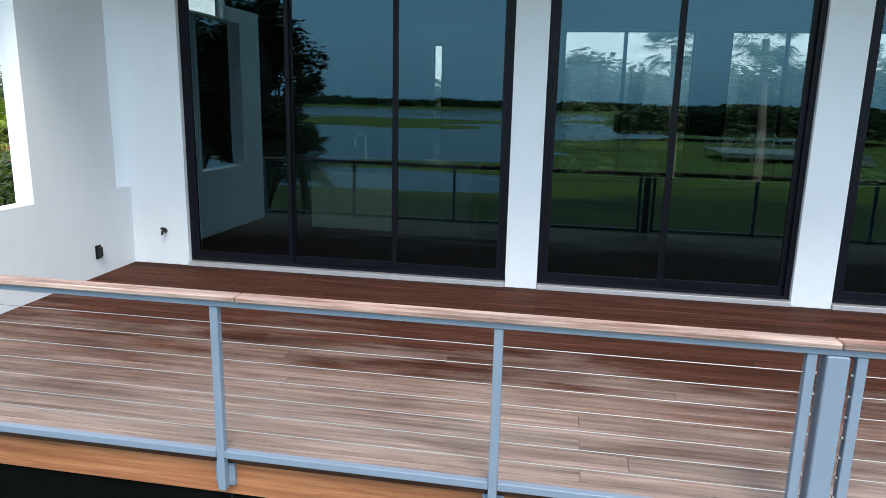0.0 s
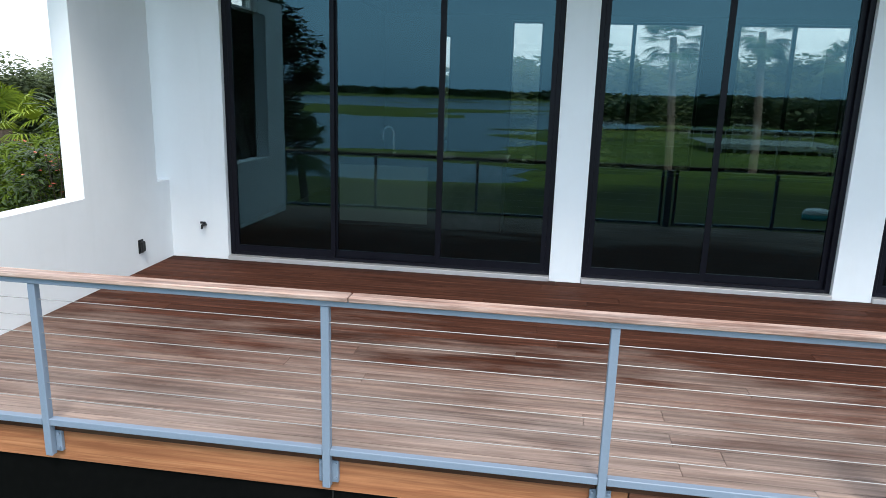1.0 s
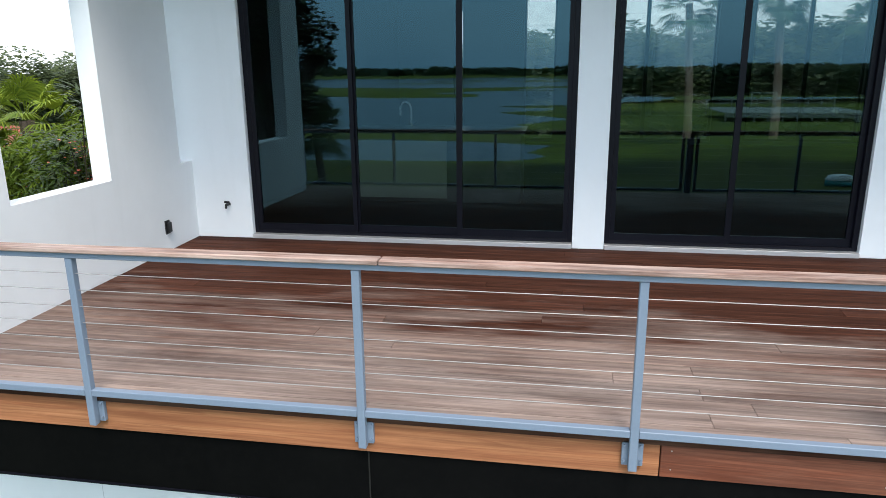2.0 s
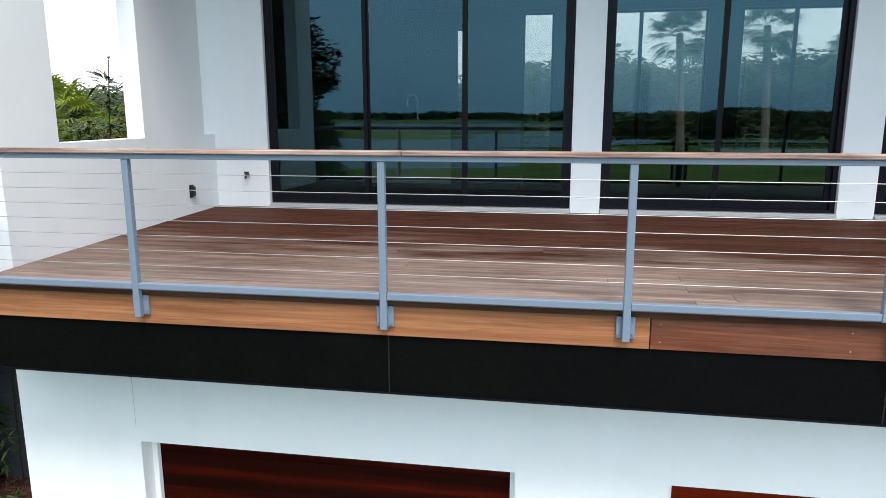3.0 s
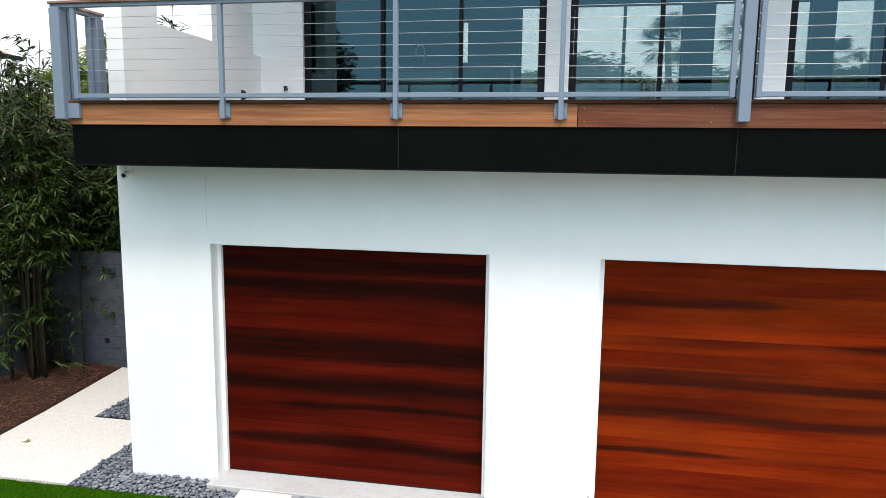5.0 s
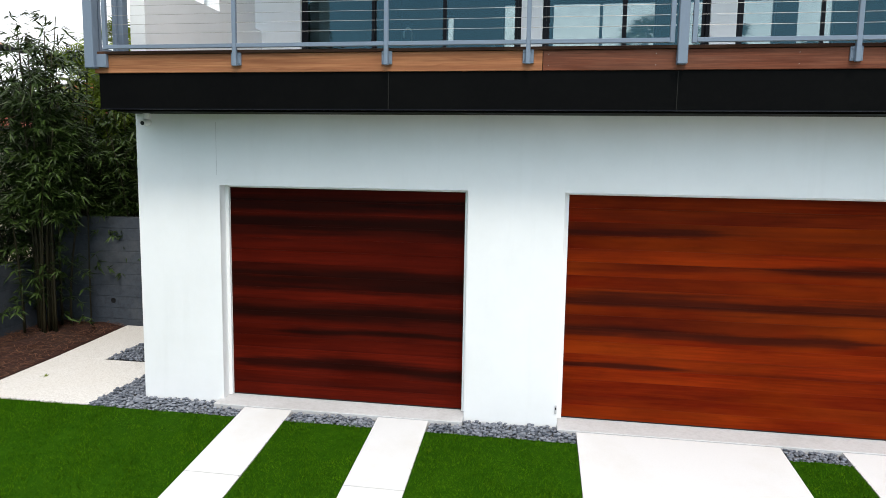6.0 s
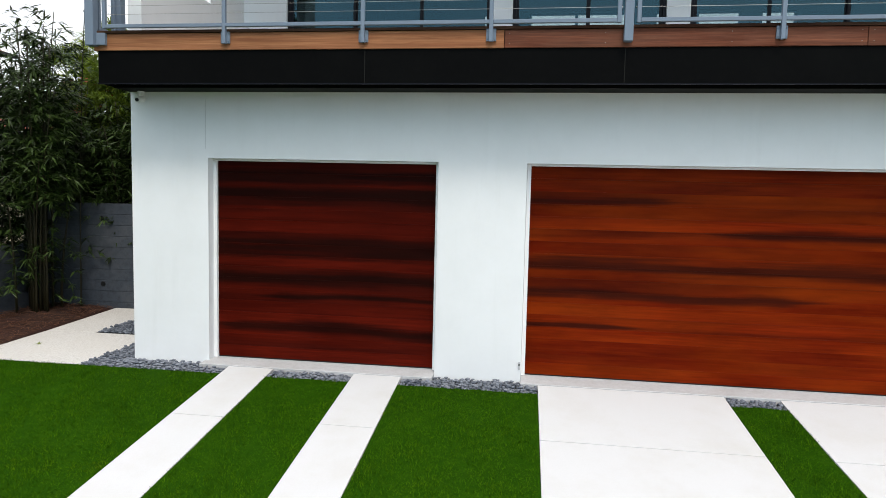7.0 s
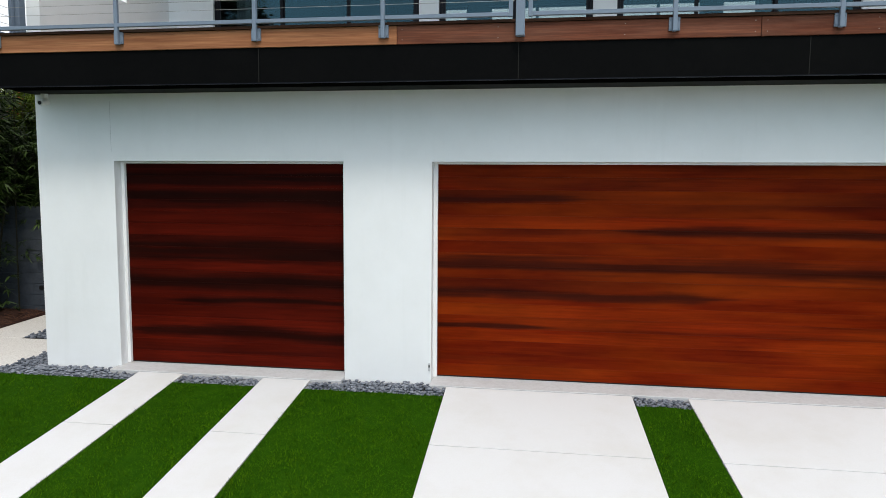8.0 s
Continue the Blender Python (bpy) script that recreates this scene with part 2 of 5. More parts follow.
BLACK, *_ = material("black_plastic", (0.012, 0.012, 0.013), 0.45)
WHITEPLASTIC, *_ = material("white_plastic", (0.75, 0.75, 0.74), 0.4)
# near-black plaster and ceiling: the room's dimness is put into their colour
PLASTER = stucco_material("dim_room_plaster", (0.03, 0.032, 0.034), (0.022, 0.024, 0.025))
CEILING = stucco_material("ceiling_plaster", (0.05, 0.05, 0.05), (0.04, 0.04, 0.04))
CONCRETE = speckled("pale_concrete", (0.63, 0.63, 0.64), (0.56, 0.56, 0.56), 90, 0.8, 0.4, 0.0015, (0.54, 0.52, 0.49), 0.5)
AGGREGATE = speckled("exposed_aggregate", (0.67, 0.65, 0.62), (0.36, 0.33, 0.3), 60, 0.85, 0.75, 0.006, (0.58, 0.54, 0.48), 0.4)
KERB = speckled("grey_apron_concrete", (0.52, 0.52, 0.53), (0.4, 0.4, 0.41), 24, 0.85, 0.6, 0.003, (0.36, 0.35, 0.34), 0.6)
BOARDFORM = speckled("dark_board_formed_concrete", (0.05, 0.06, 0.075), (0.03, 0.035, 0.045), 12, 0.85, 0.7, 0.004, (0.13, 0.13, 0.13), 0.5)
PEBBLE = varied("blue_grey_pebbles", (0.05, 0.06, 0.08), (0.27, 0.29, 0.33), 0.5)
PEBBLE_ONE = varied("blue_grey_pebble", (0.05, 0.06, 0.08), (0.27, 0.29, 0.33), 0.5, island=False)
SOIL = speckled("dark_gravel_bed", (0.03, 0.03, 0.032), (0.07, 0.07, 0.075), 40, 0.9, 0.7, 0.01)
MULCH = speckled("brown_mulch", (0.028, 0.01, 0.007), (0.075, 0.03, 0.02), 26, 0.95, 0.7, 0.03, (0.035, 0.02, 0.014), 0.6)
STRAW = varied("pine_straw", (0.035, 0.014, 0.009), (0.2, 0.1, 0.06), 0.9)
TURF = speckled("turf_soil", (0.014, 0.054, 0.0016), (0.026, 0.075, 0.0025), 8, 0.95, 0.6, 0.02, (0.011, 0.04, 0.0018), 0.6, 0.02)
BLADES = varied("grass_blades", (0.014, 0.066, 0.001), (0.064, 0.16, 0.0045), 0.85, spec=0.02, patch=0.8)
LEAF = varied("bamboo_leaves", (0.003, 0.008, 0.0015), (0.05, 0.088, 0.017), 0.4)
LEAF_DARK = varied("oak_leaves", (0.015, 0.035, 0.012), (0.05, 0.085, 0.025), 0.6)
LEAF_PALM = varied("palm_leaflets", (0.04, 0.09, 0.01), (0.24, 0.3, 0.03), 0.5)
LEAF_HEDGE = varied("hedge_leaves", (0.02, 0.045, 0.006), (0.17, 0.24, 0.025), 0.5)
# paler and greyer than the near leaves: distance haze is put into this colour
LEAF_FAR = varied("hazy_green_leaves", (0.045, 0.065, 0.036), (0.11, 0.14, 0.08), 0.7)


def let_light_through(m, colour, share):
    """Thin leaves pass part of the daylight on."""
    n, l = m.node_tree.nodes, m.node_tree.links
    t = n.new("ShaderNodeBsdfTranslucent")
    t.inputs[0].default_value = (*colour, 1)
    x = n.new("ShaderNodeMixShader")
    x.inputs[0].default_value = share
    l.new(n["Principled BSDF"].outputs[0], x.inputs[1])
    l.new(t.outputs[0], x.inputs[2])
    l.new(x.outputs[0], n["Material Output"].inputs[0])


let_light_through(LEAF_FAR, (0.16, 0.2, 0.09), 0.4)
let_light_through(LEAF_HEDGE, (0.22, 0.3, 0.03), 0.4)
let_light_through(LEAF_PALM, (0.25, 0.32, 0.03), 0.2)
LEAF_SABAL = varied("sabal_leaves", (0.03, 0.06, 0.02), (0.09, 0.14, 0.05), 0.5)
FLOWER = varied("red_flowers", (0.45, 0.05, 0.03), (0.6, 0.16, 0.1), 0.6)
CULM = varied("bamboo_culm", (0.01, 0.011, 0.005), (0.055, 0.042, 0.02), 0.5)
BARK = speckled("grey_brown_bark", (0.12, 0.09, 0.07), (0.05, 0.04, 0.03), 14, 0.95, 0.8, 0.03)
ROOF = speckled("clay_roof_tiles", (0.32, 0.2, 0.13), (0.2, 0.12, 0.08), 9, 0.85, 0.6, 0.01)
REDTILE = speckled("red_clay_tiles", (0.3, 0.07, 0.045), (0.2, 0.05, 0.035), 9, 0.85, 0.6, 0.01)
BEIGE = stucco_material("beige_stucco", (0.55, 0.47, 0.36), (0.45, 0.38, 0.3))
DOCKWOOD = speckled("pale_dock_timber", (0.42, 0.42, 0.36), (0.3, 0.3, 0.26), 12, 0.85, 0.6)
PANEL, *_ = material("grey_green_laminate", (0.3, 0.34, 0.27), 0.4)
TEAL, *_ = material("turquoise_gelcoat", (0.05, 0.3, 0.32), 0.35)
COUNTER = speckled("dark_stone_counter", (0.03, 0.03, 0.032), (0.08, 0.08, 0.08), 40, 0.3, 0.4)


def ground_material():
    m, n, l, b = material("lawn_and_marsh_grass", (0.05, 0.1, 0.02), 0.95)
    v = place_vector(n, l)
    a = noise_tex(n, l, v, 0.012, 8, 0.7)
    c = ramp(n, l, a, [(0.35, (0.021, 0.032, 0.004)), (0.48, (0.037, 0.056, 0.005)), (0.56, (0.07, 0.076, 0.008)), (0.63, (0.023, 0.03, 0.005)), (0.75, (0.042, 0.05, 0.007))])
    f = noise_tex(n, l, v, 1.5, 6, 0.7)
    c = mix(n, l, ramp(n, l, f, [(0.4, grey(0)), (0.7, grey(0.5))]), c, (0.02, 0.034, 0.004))
    # bright cordgrass beyond the mown lawn
    gp, sp = n.new("ShaderNodeNewGeometry"), n.new("ShaderNodeSeparateXYZ")
    l.new(gp.outputs["Position"], sp.inputs[0])
    edge = math_node(n, l, "ADD", sp.outputs[1], math_node(n, l, "MULTIPLY", noise_tex(n, l, v, 0.06, 5, 0.6), 14.0))
    band = n.new("ShaderNodeMapRange")
    band.inputs["From Min"].default_value, band.inputs["From Max"].default_value = -33, -39
    l.new(edge, band.inputs["Value"])
    far = noise_tex(n, l, place_vector(n, l, (0.03, 0.12, 1)), 1.0, 5, 0.6)
    c = mix(n, l, band.outputs[0], c, ramp(n, l, far, [(0.35, (0.06, 0.085, 0.006)), (0.52, (0.17, 0.2, 0.014)), (0.7, (0.095, 0.12, 0.01))]))
    l.new(c, b.inputs["Base Color"])
    return m


GROUND = ground_material()


def water_material():
    m, n, l, b = material("river_water", (0.03, 0.045, 0.055), 0.16)
    b.inputs["IOR"].default_value = 1.33
    f = noise_tex(n, l, place_vector(n, l, (0.25, 0.6, 1)), 1.0, 5, 0.6)
    bump(n, l, b, f, 0.08, 0.03)
    return m


WATER = water_material()


def glass_material(name, fac, tint, gloss_tint):
    m, n, l, b = material(name, (0.5, 0.5, 0.5), 0.0)
    n.remove(b)
    t = n.new("ShaderNodeBsdfTransparent")
    t.inputs[0].default_value = (*tint, 1)
    g = n.new("ShaderNodeBsdfGlossy")
    g.inputs["Color"].default_value = (*gloss_tint, 1)
    g.inputs["Roughness"].default_value = 0.0
    mx = n.new("ShaderNodeMixShader")
    mx.inputs[0].default_value = fac
    l.new(t.outputs[0], mx.inputs[1])
    l.new(g.outputs[0], mx.inputs[2])
    l.new(mx.outputs[0], n["Material Output"].inputs[0])
    return m


GLASS = glass_material("tinted_reflective_glass", 0.076, (0.4, 0.43, 0.42), (0.43, 0.8, 0.94))
CLEAR = glass_material("clear_glass_back", 0.0, (1, 1, 1), (1, 1, 1))
REARGLASS = glass_material("clear_glass", 0.08, (0.85, 0.9, 0.9), (1, 1, 1))


# ---- building helpers ----
def add_box(bm, x0, x1, y0, y1, z0, z1, bevel=0.0):
    """An upright box added to bm; bevel rounds its edges."""
    r = bmesh.ops.create_cube(bm, size=1.0)
    for v in r["verts"]:
        v.co = Vector(((x0 + x1) / 2 + v.co.x * (x1 - x0), (y0 + y1) / 2 + v.co.y * (y1 - y0), (z0 + z1) / 2 + v.co.z * (z1 - z0)))
    if bevel:
        es = list({e for v in r["verts"] for e in v.link_edges})
        bmesh.ops.bevel(bm, geom=es, offset=bevel, segments=1, affect="EDGES")
    return bm


def box(x0, x1, y0, y1, z0, z1, bevel=0.0):
    return add_box(bmesh.new(), x0, x1, y0, y1, z0, z1, bevel)


def add_tube(bm, pts, radii, sides=8, cap=True):
    """A round tube along points."""
    rings = []
    for k, p in enumerate(pts):
        p = Vector(p)
        a, c = Vector(pts[max(0, k - 1)]), Vector(pts[min(len(pts) - 1, k + 1)])
        d = (c - a).normalized()
        u = d.cross(Vector((0, 0, 1)) if abs(d.z) < 0.9 else Vector((1, 0, 0))).normalized()
        w = d.cross(u)
        r = radii[k] if isinstance(radii, (list, tuple)) else radii
        rings.append([bm.verts.new(p + r * (math.cos(s) * u + math.sin(s) * w)) for s in [2 * math.pi * q / sides for q in range(sides)]])
    for a, c in zip(rings, rings[1:]):
        for q in range(sides):
            bm.faces.new((a[q], a[(q + 1) % sides], c[(q + 1) % sides], c[q]))
    if cap:
        bm.faces.new(rings[0][::-1])
        bm.faces.new(rings[-1])
    return bm


def tube(pts, radii, sides=8):
    return add_tube(bmesh.new(), pts, radii, sides)


def mesh_of(name, bm, mat):
    bmesh.ops.recalc_face_normals(bm, faces=bm.faces)
    me = bpy.data.meshes.new(name)
    bm.to_mesh(me)
    bm.free()
    me.materials.append(mat)
    return me


def raw_mesh(name, verts, faces, mat):
    me = bpy.data.meshes.new(name)
    me.from_pydata(verts, [], faces)
    me.materials.append(mat)
    me.update()
    return me


def part(name, bm, mat, parent=None, label="", smooth=False):
    """One mesh object, under a thing or a part."""
    me = bm if isinstance(bm, bpy.types.Mesh) else mesh_of(name, bm, mat)
    if smooth:
        me.polygons.foreach_set("use_smooth", [True] * len(me.polygons))
    ob = new(name, me)
    if parent is not None:
        ob.parent = parent
    return tagged(ob, label)


def thing(name, label, category, group="", kind="", at=(0, 0, 0)):
    ob = new(name)
    ob.location = at
    return tagged(ob, label, category, group, kind)


def pierced(x0, x1, z0, z1, y0, y1, holes):
    """One solid wall plate with rectangular holes (x0, x1, z0, z1) cut right through."""
    bm = bmesh.new()
    xs = sorted({x0, x1, *[v for h in holes for v in h[:2]]})
    zs = sorted({z0, z1, *[v for h in holes for v in h[2:] if z0 < v < z1]})
    vs = {}

    def vert(x, y, z):
        k = (round(x, 5), round(y, 5), round(z, 5))
        if k not in vs:
            vs[k] = bm.verts.new((x, y, z))
        return vs[k]

    def solid(i, j):
        if not (0 <= i < len(xs) - 1 and 0 <= j < len(zs) - 1):
            return False
        cx, cz = (xs[i] + xs[i + 1]) / 2, (zs[j] + zs[j + 1]) / 2
        return not any(h[0] < cx < h[1] and h[2] < cz < h[3] for h in holes)

    for i in range(len(xs) - 1):
        for j in range(len(zs) - 1):
            if not solid(i, j):
                continue
            a, c, e, g = xs[i], xs[i + 1], zs[j], zs[j + 1]
            for y in (y0, y1):
                bm.faces.new([vert(a, y, e), vert(c, y, e), vert(c, y, g), vert(a, y, g)])
            for di, dj, p, q in ((-1, 0, (a, e), (a, g)), (1, 0, (c, e), (c, g)), (0, -1, (a, e), (c, e)), (0, 1, (a, g), (c, g))):
                if not solid(i + di, j + dj):
                    bm.faces.new([vert(p[0], y0, p[1]), vert(q[0], y0, q[1]), vert(q[0], y1, q[1]), vert(p[0], y1, p[1])])
    return bm


# ---- main numbers (metres) ----
WALL_END = 13.0
BACK_Y = 2.72                    # plane of the upper windows
DECK_FRONT, DECK_LEFT = -0.62, -0.03
ROOM_TOP, ROOM_REAR = 7.3, 11.9
SIDE_OUT, SIDE_IN = 0.135, 0.305  # side parapet of the balcony
PARAPET_TOP = 4.69
DOOR1, DOOR2 = (0.984, 3.765), (4.765, 9.75)
DOOR_TOP = 2.51


def deck_z(y):
    return 3.86 + (y + 0.65) * 0.0155


def drive_z(y):
    """The drive falls gently away from the house."""
    if y > -0.2:
        return 0.05
    if y > -6:
        return 0.05 + 0.1 * (y + 0.2)
    return -0.53 + 0.04 * (max(y, -14) + 6)


def drive_x(y):
    """The strips run slightly askew to the wall."""
    return 0.025 * max(0.0, -y - 0.2)


# ---- ground and water ----
def ground():
    k = np.linspace(-1, 1, 241)
    xs = np.sinh(k * 6.2) / np.sinh(6.2) * 2600
    ys = np.sinh(k * 6.2) / np.sinh(6.2) * 2600
    verts, faces = [], []
    for y in ys:
        for x in xs:
            if y > -0.2:
                z = -0.06
            elif y > -14:
                z = drive_z(y) - 0.09
            else:
                z = -0.83 - 0.4 * min(1, (-14 - y) / 28)
            if y < -40:
                a = noise.fractal(Vector((x / 130, y / 45, 3.1)), 0.9, 2.1, 5)
                right = 1 / (1 + math.exp(-(x - 8 - 0.06 * (-40 - y)) / 5))
                far = max(0, min(1, (-y - 480) / 120))
                shore = max(0, min(1, (-40 - y) / 8))
                z += shore * (-0.6 + 0.75 * right + 1.2 * a * (1 - 0.4 * right) + 1.6 * far)
            verts.append((x, y, z))
    w = len(xs)
    for r in range(len(ys) - 1):
        for c in range(w - 1):
            faces.append((r * w + c, r * w + c + 1, (r + 1) * w + c + 1, (r + 1) * w + c))
    g = part("ground", raw_mesh("ground", verts, faces, GROUND), GROUND, smooth=True)
    tagged(g, "green lawn running out into flat salt marsh", "ground", kind="structure")
    wv = [(-2600, -2600, -1.55), (2600, -2600, -1.55), (2600, -38, -1.55), (-2600, -38, -1.55)]
    q = part("water", raw_mesh("water", wv, [(0, 1, 2, 3)], WATER), WATER)
    tagged(q, "grey blue tidal river winding through the marsh", "water", kind="structure")


ground()


# ---- garage level wall ----
def garage_wall():
    bm = pierced(0, WALL_END, -0.3, 3.5, 0, 0.3, [(*DOOR1, -0.3, DOOR_TOP), (*DOOR2, -0.3, DOOR_TOP)])
    w = part("wall_garage", bm, WALL)
    tagged(w, "smooth white stucco garage wall with two door openings", "wall", kind="structure")
    part("hairline_joint", box(0.954, 0.957, -0.0012, 0.002, 2.62, 3.2), KERB, w)
    s = part("wall_garage_side", box(0, 0.3, 0.3, 12.0, -0.3, 3.5), WALL)
    tagged(s, "white stucco side wall of the garage level", "wall", kind="structure")
    s = part("wall_garage_rear", box(0.3, WALL_END, 11.7, 12.0, -0.3, 3.5), WALL)
    tagged(s, "white stucco rear wall of the garage level", "wall", kind="structure")
    s = part("wall_garage_end", box(WALL_END - 0.3, WALL_END, 0.3, 11.7, -0.3, 3.5), WALL)
    tagged(s, "white stucco end wall of the garage level", "wall", kind="structure")


garage_wall()


# ---- floor slab edge: soffit and black fascia ----
def slab_edge():
    s = part("soffit", box(0.0, WALL_END, -0.33, 0.0, 3.285, 3.4), BAND)
    tagged(s, "black soffit strip under the balcony edge", "soffit", kind="structure")
    s = part("balcony_slab", box(DECK_LEFT + 0.05, WALL_END, -0.585, 2.9, 3.33, 3.74), BAND)
    tagged(s, "black painted balcony slab", "slab", kind="structure")
    t = thing("metal_fascia", "matt black sheet metal fascia panels below the deck edge", "fascia", kind="structure")
    xs = [DECK_LEFT + 0.03, 3.05, 5.71, 8.37, 11.03, WALL_END]
    for a, c in zip(xs, xs[1:]):
        p = part("panel", box(a + 0.002, c - 0.002, -0.6, -0.586, 3.292, 3.646, 0.002), BAND, t)
        if a > 0:
            part("seam", box(a - 0.004, a + 0.004, -0.604, -0.6005, 3.296, 3.644), SEAM, p, "grey sealant seam")
        part("drip_edge", box(a + 0.001, c - 0.001, -0.612, -0.596, 3.284, 3.294), FRAME, p)
    part("side_panel", box(DECK_LEFT + 0.03, DECK_LEFT + 0.045, -0.58, 2.9, 3.292, 3.646), BAND, t)


slab_edge()


# ---- side parapet with column, pier and openings ----
def side_wall():
    x0, x1 = SIDE_OUT, SIDE_IN
    bm = pierced(-0.24, BACK_Y, 3.7, 6.7, x0, x1, [(0.337, 1.428, PARAPET_TOP, 6.52), (2.5, BACK_Y, PARAPET_TOP, 6.52)])
    for v in bm.verts:
        v.co.x, v.co.y = v.co.y, v.co.x
    t = part("wall_side", bm, WALL)
    tagged(t, "white stucco side wall of the balcony with square openings", "wall", kind="structure")


side_wall()

WINDOWS = ((0.906, 4.113, 3), (4.406, 6.615, 2), (6.945, 10.15, 3))
WIN_TOP = 7.02


def house_wall():
    """Back wall of the balcony: piers between the windows and the header over them."""
    bm = pierced(-0.6, WALL_END, 3.7, ROOM_TOP, BACK_Y, BACK_Y + 0.25, [(w[0], w[1], 3.7, WIN_TOP) for w in WINDOWS])
    w = part("wall_balcony", bm, WALL)
    tagged(w, "white stucco wall and piers between the tall windows", "wall", kind="structure")
    r = part("roof_slab", box(-0.7, WALL_END, 0.6, 12.3, ROOM_TOP, ROOM_TOP + 0.3), CEILING)
    tagged(r, "flat roof slab reaching over the balcony", "roof", kind="structure")


house_wall()


def big_window(k, x0, x1, panes):
    t = thing("window_%d" % k, "tall black framed sliding glass door with tinted panes", "window", kind="structure", at=(0, 0, 0))
    y0, y1 = BACK_Y + 0.045, BACK_Y + 0.14
    z0, z1 = 3.955, WIN_TOP
    fr = 0.05
    part("frame", box(x0 + 0.003, x0 + fr, y0, y1, z0, z1, 0.003), FRAME, t)
    part("frame", box(x1 - fr, x1 - 0.003, y0, y1, z0, z1, 0.003), FRAME, t)
    part("frame", box(x0 + fr, x1 - fr, y0, y1, z1 - fr, z1 - 0.003, 0.003), FRAME, t)
    part("bottom_track", box(x0 + fr, x1 - fr, y0, y1, z0, z0 + 0.03, 0.003), FRAME, t)
    part("threshold", box(x0 + 0.004, x1 - 0.004, BACK_Y - 0.03, y1 + 0.02, 3.9, z0 - 0.002, 0.004), SILL, t, "silver metal threshold")
    w = (x1 - x0 - 2 * fr) / panes
    for i in range(panes):
        a, c = x0 + fr + i * w, x0 + fr + (i + 1) * w
        dy = 0.0 if i % 2 == 0 else 0.035
        sa = part("sash", sash_mesh(a + (-0.012 if i else 0.001), c + (0.012 if i < panes - 1 else -0.001), y0 + 0.006 + dy, y0 + 0.038 + dy, z0 + 0.031, z1 - fr - 0.001), FRAME, t)
        g = part("pane", box(a + 0.03, c - 0.03, y0 + 0.02 + dy, y0 + 0.026 + dy, z0 + 0.09, z1 - fr - 0.05), GLASS, sa, "tinted glass pane")
        g.visible_shadow = False
        g.data.materials.append(CLEAR)
        for p in g.data.polygons:
            p.material_index = 0 if p.normal.y < -0.5 else 1


def sash_mesh(a, c, y0, y1, z0, z1):
    bm = bmesh.new()
    s = 0.042
    add_box(bm, a, a + s, y0, y1, z0, z1)
    add_box(bm, c - s, c, y0, y1, z0, z1)
    add_box(bm, a + s, c - s, y0, y1, z0, z0 + 0.07)
    add_box(bm, a + s, c - s, y0, y1, z1 - 0.06, z1)
    return bm


for k, w in enumerate(WINDOWS):
    big_window(k + 1, *w)


# ---- the room behind the glass ----
REAR = ((1.55, 1.8), (3.1, 3.8), (4.4, 7.1), (7.78, 10.0), (10.5, 11.4))


